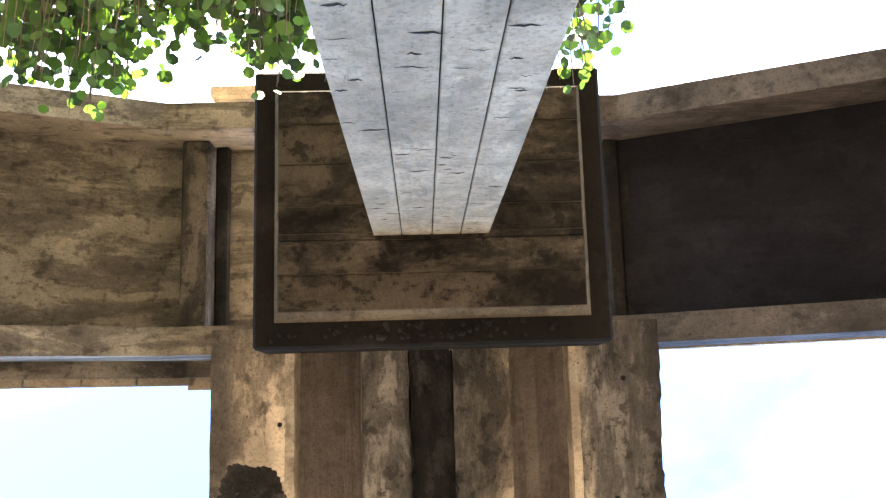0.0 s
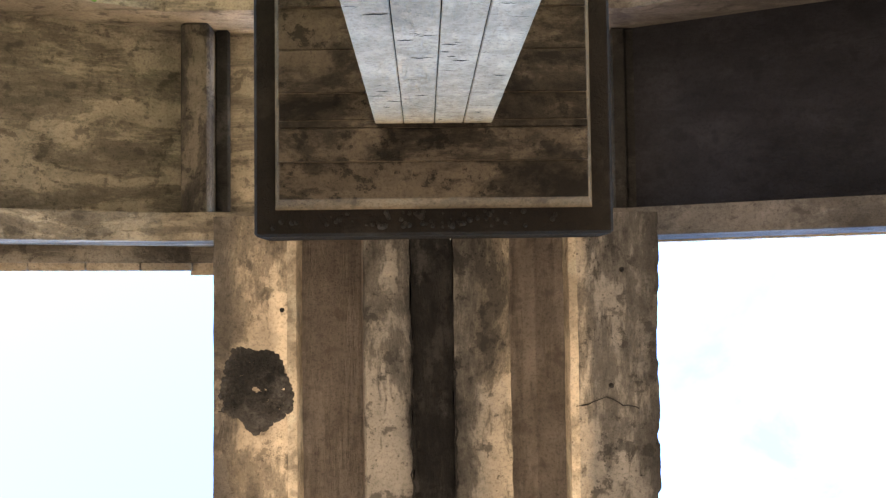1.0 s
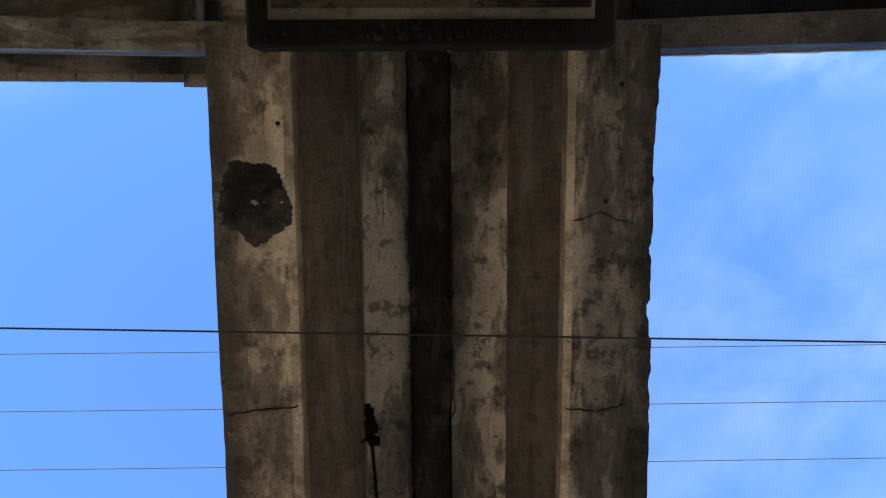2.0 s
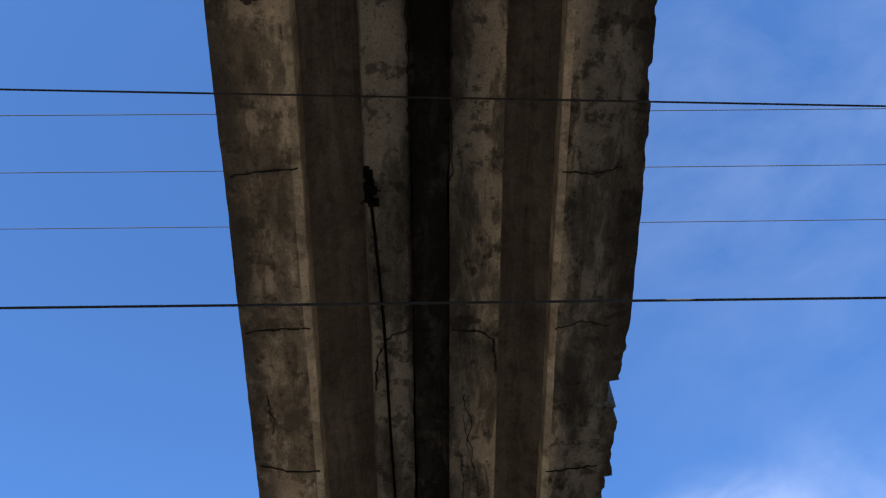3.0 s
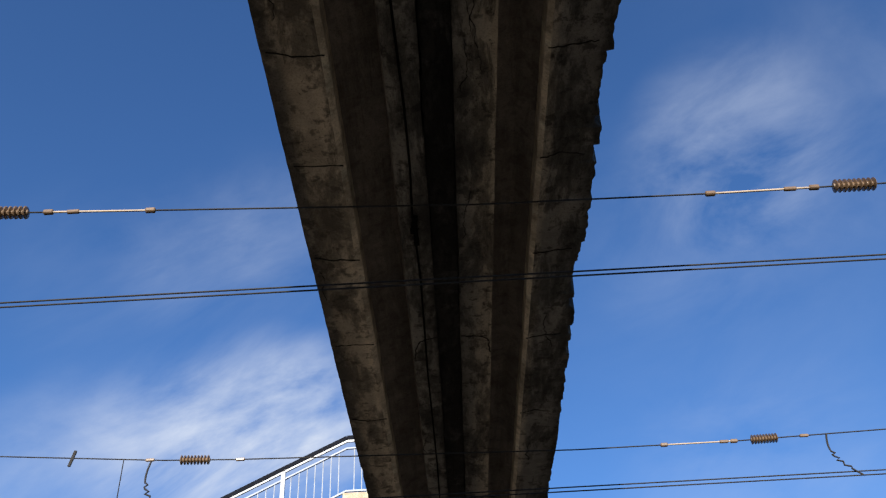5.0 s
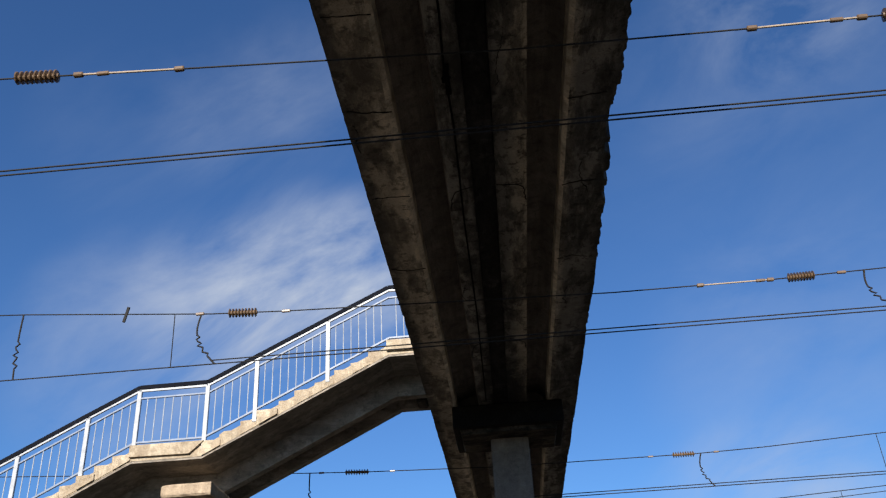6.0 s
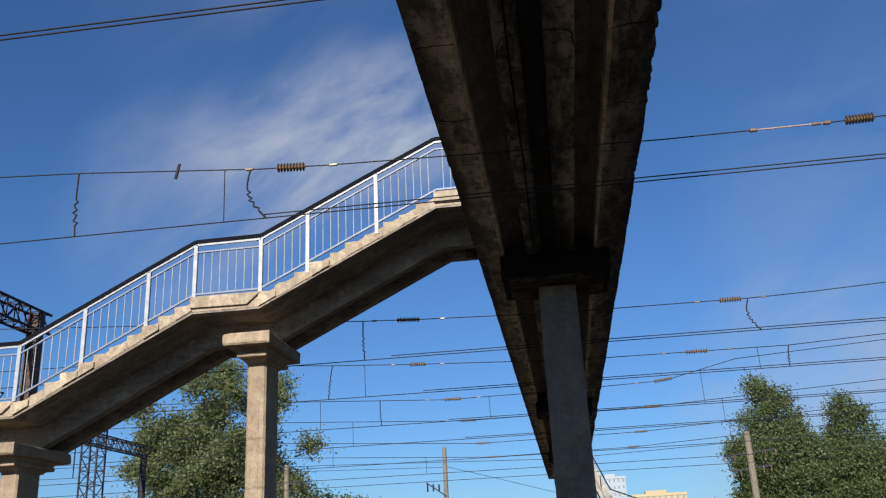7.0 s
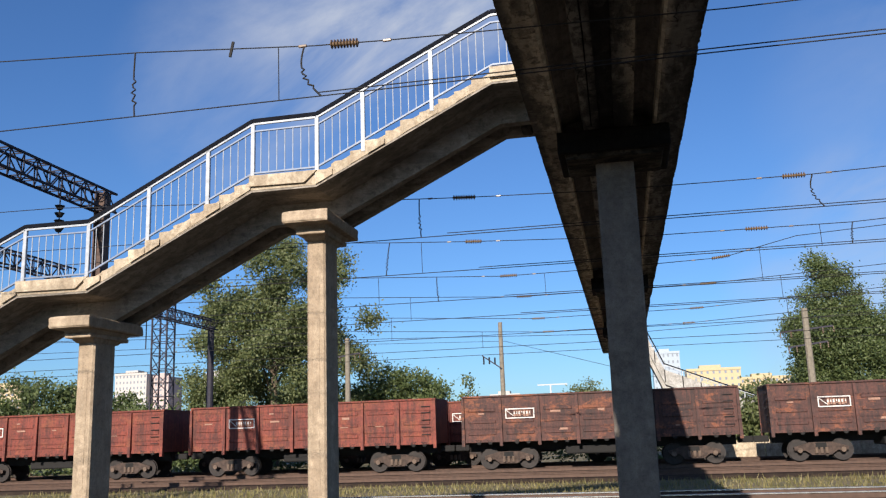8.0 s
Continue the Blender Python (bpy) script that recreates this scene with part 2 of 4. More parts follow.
def rusty(name, base, dark, rust=0.85):
    m, t, b = material(name, base, 0.75)
    p = obj_vec(t)
    rnd = t.nodes.new("ShaderNodeObjectInfo").outputs["Random"]
    _, r1 = noise_ramp(t, p, 1.1, [(0.3, tuple(c * 0.7 for c in base)), (0.7, tuple(c * 1.2 for c in base))], 8, 0.7)
    v = obj_vec(t, (4, 4, 0.5))
    _, r2 = noise_ramp(t, v, 1.2, [(0.42, G(0)), (0.62, G(0.9))], 10, 0.75)
    c = mix(t, r1.outputs[0], dark, r2.outputs[0])
    _, r3 = noise_ramp(t, obj_vec(t, (0.8, 1, 1.5)), 1.1, [(0.52, G(0)), (0.6, G(rust))], 12, 0.8)
    c = mix(t, c, (0.27, 0.085, 0.034), r3.outputs[0])
    _, r4 = noise_ramp(t, p, 9.0, [(0.38, G(0.45)), (0.55, G(1))], 8, 0.75)
    c = mix(t, c, r4.outputs[0], 0.8, "MULTIPLY")
    t.links.new(c, b.inputs["Base Color"])
    n = nd(t, "ShaderNodeTexNoise", Scale=14.0, Detail=6.0)
    t.links.new(p, n.inputs["Vector"])
    bump(t, b, n.outputs["Fac"], 0.3, 0.01)
    return m


M_WAGON = rusty("wagon_red", (0.2, 0.04, 0.024), (0.055, 0.016, 0.012), 0.4)
M_WAGON2 = rusty("wagon_brown", (0.088, 0.031, 0.023), (0.022, 0.0125, 0.0115), 0.6)


def ground_material():
    m, t, b = material("ground_grass", (0.1, 0.1, 0.04), 0.95)
    p = obj_vec(t)
    _, r1 = noise_ramp(t, p, 0.35, [(0.3, (0.085, 0.09, 0.03)), (0.5, (0.19, 0.155, 0.075)), (0.7, (0.27, 0.205, 0.12))], 9, 0.7)
    _, r2 = noise_ramp(t, p, 5.0, [(0.4, G(0.45)), (0.65, G(1))], 8, 0.75)
    c = mix(t, r1.outputs[0], r2.outputs[0], 0.8, "MULTIPLY")
    t.links.new(c, b.inputs["Base Color"])
    n = nd(t, "ShaderNodeTexNoise", Scale=9.0, Detail=9.0, Roughness=0.75)
    t.links.new(p, n.inputs["Vector"])
    bump(t, b, n.outputs["Fac"], 0.5, 0.05)
    return m


M_GROUND = ground_material()
M_BED = concrete("track_ballast", (0.068, 0.046, 0.031), (0.026, 0.018, 0.013), 0.7)
M_BALLAST = concrete("ballast", (0.102, 0.088, 0.068), (0.046, 0.039, 0.031), 0.6)


def leaf_material(name, a, b2, through_light=0.35):
    m, t, b = material(name, a, 0.55)
    g = t.nodes.new("ShaderNodeNewGeometry")
    r = t.nodes.new("ShaderNodeValToRGB")
    r.color_ramp.elements[0].color, r.color_ramp.elements[1].color = (*a, 1), (*b2, 1)
    t.links.new(g.outputs["Random Per Island"], r.inputs[0])
    t.links.new(r.outputs[0], b.inputs["Base Color"])
    tr = t.nodes.new("ShaderNodeBsdfTranslucent")
    t.links.new(r.outputs[0], tr.inputs["Color"])
    mx = nd(t, "ShaderNodeMixShader", Fac=through_light)
    t.links.new(b.outputs[0], mx.inputs[1])
    t.links.new(tr.outputs[0], mx.inputs[2])
    t.links.new(mx.outputs[0], t.nodes["Material Output"].inputs[0])
    return m


M_LEAF = leaf_material("leaf_green", (0.06, 0.09, 0.03), (0.15, 0.185, 0.065), 0.4)
M_LEAF_FAR = leaf_material("leaf_far", (0.085, 0.115, 0.04), (0.20, 0.22, 0.09), 0.45)
M_LEAF_NEAR = leaf_material("leaf_near", (0.008, 0.026, 0.008), (0.075, 0.17, 0.018), 0.45)
M_BARK = plain("bark", (0.10, 0.075, 0.05), 0.95, 0, 0.4, 8, 0.6)


# ---- helpers for meshes ----
def empty(name, at=(0, 0, 0)):
    ob = new(name)
    ob.location = at
    ob.empty_display_size = 0.2
    return ob


def part(name, bm, mat, parent=None, label=""):
    me = bpy.data.meshes.new(name)
    if isinstance(bm, bmesh.types.BMesh):
        bm.normal_update()
        bm.to_mesh(me)
        bm.free()
    else:
        me.from_pydata(bm[0], [], bm[1])
    for k in (mat if isinstance(mat, (list, tuple)) else [mat]):
        me.materials.append(k)
    ob = new(name, me)
    if parent is not None:
        ob.parent = parent
    return tagged(ob, label)


def link(name, me, parent, m):
    """Another piece on the same mesh."""
    ob = new(name, me)
    ob.parent = parent
    ob.matrix_basis = m
    return ob


def box(x0, x1, y0, y1, z0, z1, bevel=0.0, bm=None):
    bm = bm or bmesh.new()
    r = bmesh.ops.create_cube(bm, size=1)
    for vtx in r["verts"]:
        vtx.co = Vector(((x0 + x1) / 2 + vtx.co.x * (x1 - x0), (y0 + y1) / 2 + vtx.co.y * (y1 - y0), (z0 + z1) / 2 + vtx.co.z * (z1 - z0)))
    if bevel:
        es = list({e for vtx in r["verts"] for e in vtx.link_edges})
        bmesh.ops.bevel(bm, geom=es, offset=bevel, segments=1, affect="EDGES", profile=0.5)
    return bm


def frustum(r0, r1, bm=None):
    """A block between two rectangles r = (x0, x1, y0, y1, z)."""
    bm = bm or bmesh.new()
    vs = []
    for x0, x1, y0, y1, z in (r0, r1):
        vs.append([bm.verts.new(c) for c in ((x0, y0, z), (x1, y0, z), (x1, y1, z), (x0, y1, z))])
    a, b = vs
    bm.faces.new(a[::-1]), bm.faces.new(b)
    for i in range(4):
        bm.faces.new((a[i], a[(i + 1) % 4], b[(i + 1) % 4], b[i]))
    return bm


def rod(p, q, r, bm=None, seg=8, r2=None):
    bm = bm or bmesh.new()
    p, q = Vector(p), Vector(q)
    d = q - p
    got = bmesh.ops.create_cone(bm, cap_ends=True, segments=seg, radius1=r, radius2=r if r2 is None else r2, depth=d.length)
    bmesh.ops.transform(bm, matrix=Matrix.Translation((p + q) / 2) @ d.to_track_quat("Z", "Y").to_matrix().to_4x4(), verts=got["verts"])
    return bm


def tube(pts, r, seg=6):
    """One continuous wire through the points."""
    pts = [Vector(p) for p in pts]
    vs, fs = [], []
    for i, p in enumerate(pts):
        d = (pts[min(i + 1, len(pts) - 1)] - pts[max(i - 1, 0)]).normalized()
        side = d.cross(Vector((0, 1, 0)) if abs(d.y) < 0.9 else Vector((1, 0, 0))).normalized()
        up = side.cross(d)
        for k in range(seg):
            a = 2 * math.pi * k / seg
            vs.append(tuple(p + side * r * math.cos(a) + up * r * math.sin(a)))
    for i in range(len(pts) - 1):
        for k in range(seg):
            fs.append((i * seg + k, i * seg + (k + 1) % seg, (i + 1) * seg + (k + 1) % seg, (i + 1) * seg + k))
    fs += [tuple(range(seg))[::-1], tuple(range(len(vs) - seg, len(vs)))]
    return vs, fs


def bar(p, q, w, h, bm=None):
    """A square bar from p to q, upright in section."""
    bm = bm or bmesh.new()
    p, q = Vector(p), Vector(q)
    d = (q - p).normalized()
    side = d.cross(Vector((0, 0, 1)))
    side = side.normalized() if side.length > 1e-4 else Vector((1, 0, 0))
    up = side.cross(d)
    vs = [[bm.verts.new(e + side * sx * w / 2 + up * sz * h / 2) for sx, sz in ((-1, -1), (1, -1), (1, 1), (-1, 1))] for e in (p, q)]
    a, b = vs
    bm.faces.new(a[::-1]), bm.faces.new(b)
    for i in range(4):
        bm.faces.new((a[i], a[(i + 1) % 4], b[(i + 1) % 4], b[i]))
    return bm


def prism(outline, y0, y1, bm=None):
    """An outline in x and z, carried along y."""
    bm = bm or bmesh.new()
    a = [bm.verts.new((x, y0, z)) for x, z in outline]
    b = [bm.verts.new((x, y1, z)) for x, z in outline]
    n = len(outline)
    bm.faces.new(a), bm.faces.new(b[::-1])
    for i in range(n):
        bm.faces.new((a[(i + 1) % n], a[i], b[i], b[(i + 1) % n]))
    bmesh.ops.recalc_face_normals(bm, faces=bm.faces)
    return bm


def loft(outline, y0, y1, step, wear, jag=()):
    """A long cast beam: an outline in x and z with uneven edges along y. jag: corners that are broken away."""
    n = len(outline)
    k = max(2, int((y1 - y0) / step))
    vs, fs = [], []
    for j in range(k + 1):
        y = y0 + (y1 - y0) * j / k
        for i, (x, z) in enumerate(outline):
            dx = wear * (0.5 * noise.noise((x * 3.1, y * 1.1, z * 2.0)) + 0.5 * noise.noise((x * 7, y * 9.0, 3.3)))
            dz = wear * 0.5 * noise.noise((x * 5, y * 3.0, 9.3))
            if i in jag:
                patch = max(0.0, noise.noise((y * 0.5, i * 7.7, 1.0)) + 0.12) * 0.9
                if abs(jag[i]) > 0.9 and 2.75 < y < 9.0:
                    # the outer edge has spalled off in teeth
                    patch = min(1.0, (y - 2.75) * 2.0, (9.0 - y) * 0.5)
                cell = math.floor(y * 8.0 + 2.0 * noise.noise((y * 2.0, i * 1.7, 4.0)))
                bite = (math.sin(cell * 127.1 + i) * 43758.5) % 1.0
                chip = patch * (0.018 + 0.075 * bite * bite + 0.04 * max(0.0, noise.noise((y * 14.0, i * 3.3, 2.0))))
                dx += jag[i] * chip
                dz += chip * 0.5
            vs.append((x + dx, y, z + dz))
    for j in range(k):
        for i in range(n):
            a, b = j * n + i, j * n + (i + 1) % n
            fs.append((a, a + n, b + n, b))
    fs.append(tuple(range(n)))
    fs.append(tuple(k * n + i for i in range(n))[::-1])
    return vs, fs


# ---- the ground and the tracks ----
H = 6.63          # underside of the bridge beams
bm = bmesh.new()
bmesh.ops.create_grid(bm, x_segments=60, y_segments=60, size=1500)
for vtx in bm.verts:
    vtx.co.z = -0.32
tagged(part("ground", bm, M_GROUND), "dry grass and bare earth beside the railway tracks", "ground", kind="structure")


# unseen ground sheet, added dark to limit the bounce on the beams
tagged(part("ballast_bounce_sheet", box(-120, 120, -60, 23.2, -0.34, -0.31), M_BALLAST), "unseen dark ballast sheet added to limit ground bounce", "ballast", kind="structure")


def track(y, x0, x1):
    bed = frustum((x0, x1, y - 2.0, y + 2.0, -0.33), (x0, x1, y - 1.5, y + 1.5, -0.2))
    tagged(part("track_bed", bed, M_BED), "brown rust-stained ballast bed under the rails", "track bed", kind="structure")
    for s in (-0.79, 0.79):
        bm = box(x0, x1, y + s - 0.07, y + s + 0.07, -0.17, -0.15)
        box(x0, x1, y + s - 0.012, y + s + 0.012, -0.151, -0.039, bm=bm)
        rail = tagged(part("rail", bm, M_RAILS), "rusty steel running rail with a polished head", "rail", "rails", "structure")
        part("rail_head", box(x0, x1, y + s - 0.037, y + s + 0.037, -0.042, 0.0, 0.008), M_RAILTOP if y < 30 else M_RAILS, rail, "polished rail head")


for y in (25.4, 38.6, 44.6, 50.2):
    track(y, -90, 90)


# ---- the bridge ----
def span(y0, y1):
    ob = empty("bridge_span", (0, 0, 0))
    left = [(-1.155, H), (-0.752, H), (-0.706, H + 0.035), (-0.705, H + 0.27), (-0.55, H + 0.33), (-0.37, H + 0.38), (-0.335, H + 0.03), (-0.32, H), (-0.07, H), (-0.07, H + 1.2), (-1.3, H + 1.2), (-1.3, H + 1.05), (-1.17, H + 0.95)]
    right = [(0.163, H), (0.475, H), (0.49, H + 0.34), (0.66, H + 0.36), (0.81, H + 0.24), (0.808, H + 0.035), (0.848, H), (1.315, H), (1.315, H + 0.95), (1.38, H + 1.05), (1.38, H + 1.2), (0.163, H + 1.2)]
    lb = part("channel_beam", loft(left, y0, y1, 0.04, 0.008, {0: 0.2, 1: -0.15, 8: -0.3}), [M_DECK, M_SLAB, M_RIB, M_EDGE_LIT], ob, "tan stained concrete channel beam with worn edges")
    rb = part("channel_beam", loft(right, y0, y1, 0.03, 0.008, {0: 0.3, 7: -1.0, 6: 0.15}), [M_RIB, M_SLAB, M_RIB, M_EDGE_LIT], ob, "dark concrete channel beam with spalled outer edge")
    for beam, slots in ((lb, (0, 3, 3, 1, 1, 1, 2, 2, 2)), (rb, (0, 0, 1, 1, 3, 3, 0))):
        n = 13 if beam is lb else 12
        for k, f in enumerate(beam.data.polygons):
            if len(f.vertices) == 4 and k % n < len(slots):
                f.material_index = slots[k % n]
    # added plates that keep low sun out of the beam recesses
    for a, b in ((-0.7, -0.345), (0.495, 0.805)):
        for ya in (y0 + 0.02, y1 - 0.12):
            part("recess_sun_stop", box(a, b, ya, ya + 0.1, H + 0.012, H + 0.45), M_SLAB, ob)
    part("joint_filling", loft([(-0.066, H + 0.035), (0.159, H + 0.035), (0.159, H + 1.15), (-0.066, H + 1.15)], y0 + 0.01, y1 - 0.01, 0.03, 0.03), M_JOINT, ob, "soot-black rough joint filling")
    return tagged(ob, "weathered concrete footbridge span of two channel beams on piers", "bridge", "bridge spans")


PIERS = (-1.02, 14.95, 30.0, 45.0, 60.0)
for i in range(4):
    span(PIERS[i] + (0.6 if i == 0 else 0.01), PIERS[i + 1] - 0.01)


def crack(bm, x, z, length, y, thick):
    """A thin ragged dark opening on the column's face."""
    n = 6
    top = [(x + length * k / n, z + random.uniform(-0.006, 0.006)) for k in range(n + 1)]
    a = [bm.verts.new((px, y, pz + thick * math.sin(math.pi * k / n) * 0.5)) for k, (px, pz) in enumerate(top)]
    b = [bm.verts.new((px, y, pz - thick * math.sin(math.pi * k / n) * 0.5 - 0.001)) for k, (px, pz) in enumerate(top)]
    for k in range(n):
        bm.faces.new((a[k], a[k + 1], b[k + 1], b[k]))


def pier(y, x=0.06, first=False):
    ob = empty("bridge_pier", (x, y, -0.32))
    c = 0.32
    mat = M_COL if first else M_COL2
    w = 0.297 if first else 0.322
    # near-black core, so the gaps between the boards read dark
    part("column", box(-w, w, -0.18, 0.168, 0, 6.24 + c, 0.02), M_RIM_SHADE if first else mat, ob, "board-marked concrete column")
    if first:
        edges = (-0.297, -0.151, 0.003, 0.149, 0.297)
        for a, b in zip(edges, edges[1:]):
            part("board_face", box(a + 0.002, b - 0.002, 0.15, 0.178, 0.0, 6.2 + c, 0.004), M_COL, ob, "whitewashed strip between board joints")
        bm = bmesh.new()
        for k in range(80):
            crack(bm, random.choice(edges[:4]) + random.uniform(0.0, 0.08), random.uniform(2.6, 6.1) + c, random.uniform(0.02, 0.1), 0.1795, random.choice((0.003, 0.005, 0.012)))
        tagged(part("crack", bm, M_NEARBLACK, ob, "small ragged cracks and cavities"), kind="stuff")
    part("lower_cap", frustum((-0.785, 0.785, -0.6, 0.56, 6.19 + c), (-0.81, 0.81, -0.63, 0.605, 6.25 + c)), M_CAP_LIT if first else M_CAP, ob, "stepped lower slab of the pier cap")
    zs = (-0.6, -0.42, -0.2, 0.02, 0.16, 0.2, 0.37, 0.56)
    for k, (a, b) in enumerate(zip(zs, zs[1:])):
        d = (0.0, 0.012, 0.004, 0.014, 0.006, 0.0, 0.012, 0.004)[k]
        for u, w in (((-0.78, -0.3), (0.3, 0.78)) if b <= 0.17 else ((-0.78, 0.78),)):
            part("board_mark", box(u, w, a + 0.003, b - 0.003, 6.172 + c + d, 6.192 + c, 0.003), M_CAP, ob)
    part("cap", box(-0.92, 0.92, -0.74, 0.74, 6.25 + c, 6.62 + c, 0.015), M_RIM_SHADE, ob, "concrete cap slab coloured near-black with its shade")
    if first:
        bm = bmesh.new()
        for k in range(70):
            u = random.gauss(-0.05, 0.28)
            bmesh.ops.create_icosphere(bm, subdivisions=1, radius=random.uniform(0.006, 0.018), matrix=Matrix.Translation((u, random.uniform(0.62, 0.7), 6.25 + c)))
        tagged(part("rough_patch", bm, M_NEARBLACK, ob, "crumbled black patch at the rim"), kind="stuff")
    return tagged(ob, "whitewashed concrete bridge pier with stepped cap" if first else "shaded grey concrete bridge pier with stepped cap", "pier", "bridge piers")


for k, y in enumerate(PIERS):
    pier(y, 0.06 if k == 0 else 0.135, k == 0)

# marks on the underside of the first span
bm = bmesh.new()
for k in range(1500):
    a, q = random.uniform(0, 2 * math.pi), math.sqrt(0.015 + 0.985 * random.random())
    r = 1 + 0.1 * math.sin(2 * a + 1) + 0.09 * math.sin(5 * a)
    bmesh.ops.create_icosphere(bm, subdivisions=1, radius=random.uniform(0.008, 0.024), matrix=Matrix.Translation((-0.925 + 0.175 * q * r * math.cos(a), 0.53 + 0.235 * q * r * math.sin(a), H + 0.006)))
tagged(part("tar_patch", bm, M_TAR), "black crumbling tar patch on the beam underside", "patch", kind="stuff")
bm = bmesh.new()
for p in ((1.03, 0.54), (1.1, -0.1), (-0.78, 0.1)):
    bmesh.ops.create_icosphere(bm, subdivisions=2, radius=0.015, matrix=Matrix.Translation((*p, H + 0.004)))
tagged(part("anchor_hole", bm, M_NEARBLACK), "small dark drain holes in the beam underside", "hole", kind="stuff")


def ragged(name, pts, w, label):
    """A ragged crack line along the underside."""
    bm = bmesh.new()
    fine = []
    for (xa, ya), (xb, yb) in zip(pts, pts[1:]):
        n = max(2, int(math.hypot(xb - xa, yb - ya) / 0.03))
        fine += [(xa + (xb - xa) * k / n + random.gauss(0, 0.005), ya + (yb - ya) * k / n + random.gauss(0, 0.005)) for k in range(n)]
    fine.append(pts[-1])
    for (xa, ya), (xb, yb) in zip(fine, fine[1:]):
        bar((xa, ya, H - 0.001), (xb, yb, H - 0.001), w * random.uniform(0.4, 1.3), 0.01, bm)
    return tagged(part(name, bm, M_NEARBLACK), label, "crack", kind="stuff")


for y in (0.62, 1.71, 2.78, 3.9, 4.99, 6.2, 7.6, 9.2):
    ragged("crack_line", [(-1.12, y + random.uniform(-0.06, 0.06)), (-0.95, y + random.uniform(-0.03, 0.03)), (-0.72, y)], 0.008, "ragged transverse crack in the concrete")
    ragged("crack_line", [(0.83, y + 0.04), (1.0, y + random.uniform(-0.03, 0.06)), (1.18, y + random.uniform(-0.03, 0.06))], 0.006, "ragged transverse crack in the concrete")
for k in range(9):
    x, y = random.choice(((-1.08, 0.3), (0.95, 0.25), (-0.25, 0.1), (0.22, 0.15)))[0], random.uniform(0.8, 12)
    pts = [(x + random.uniform(-0.02, 0.08), y)]
    for q in range(5):
        pts.append((pts[-1][0] + random.gauss(0, 0.025), pts[-1][1] + random.uniform(0.04, 0.16)))
    ragged("crack_line", pts, 0.005, "meandering crack in the concrete underside")
for y, w in ((2.82, 0.012), (7.55, 0.012), (11.6, 0.01)):
    ragged("crack_line", [(-0.32, y + 0.42), (-0.305, y + 0.2), (-0.25, y + 0.05), (-0.16, y), (-0.07, y - 0.02)], w, "curved dark crack across the beam rib")
    ragged("crack_line", [(0.17, y - 0.02), (0.36, y), (0.44, y + 0.06), (0.465, y + 0.3)], w, "curved dark crack across the beam rib")
ragged("crack_line", [(-0.07, 0.2), (-0.075, 0.7), (-0.068, 1.1), (-0.075, 1.7), (-0.07, 2.4), (-0.08, 2.8)], 0.012, "ragged gap beside the joint filling")
ragged("crack_line", [(0.165, 0.4), (0.17, 0.9), (0.162, 1.3), (0.18, 1.75), (0.165, 1.8)], 0.01, "ragged gap beside the joint filling")
bm = bmesh.new()
cab = [(-0.31, 1.78), (-0.30, 1.95), (-0.27, 2.4), (-0.25, 2.76), (-0.23, 3.6), (-0.205, 4.4), (-0.2, 5.04), (-0.215, 5.6), (-0.19, 6.5), (-0.2, 8.2), (-0.18, 10.5), (-0.2, 14)]
for (xa, ya), (xb, yb) in zip(cab, cab[1:]):
    rod((xa, ya, H - 0.012), (xb, yb, H - 0.012), 0.0105, bm, 6)
cable = part("cable", bm, M_TAPE)
tagged(cable, "thin black cable clipped along the bridge underside", "cable")
def junction(x, y, length):
    """Wound tape and loose ends round a cable joint."""
    bm = bmesh.new()
    for k in range(9):
        u, v = x + random.uniform(-0.02, 0.02), y + length * k / 8
        w = random.uniform(0.012, 0.034)
        box(u - w, u + w, v - 0.022, v + 0.022, H - 0.045, H + 0.001, 0.006, bm)
    for k in range(4):
        u, v = x + random.uniform(-0.01, 0.01), y + length * random.random()
        rod((u, v, H - 0.03), (u + random.uniform(-0.06, 0.06), v + random.uniform(0.0, 0.08), H - 0.02), 0.005, bm, 5)
    return bm


for jx, jy, jl in ((-0.305, 1.72, 0.2), (-0.21, 5.65, 0.32)):
    tagged(part("junction", junction(jx, jy, jl), M_TAPE, cable), "black ragged cable joint", kind="stuff")


# ---- staircases ----
def line_at(poly, x):
    for (xa, za), (xb, zb) in zip(poly, poly[1:]):
        if min(xa, xb) - 1e-6 <= x <= max(xa, xb) + 1e-6:
            return za + (zb - za) * (x - xa) / (xb - xa)
    return poly[-1][1]


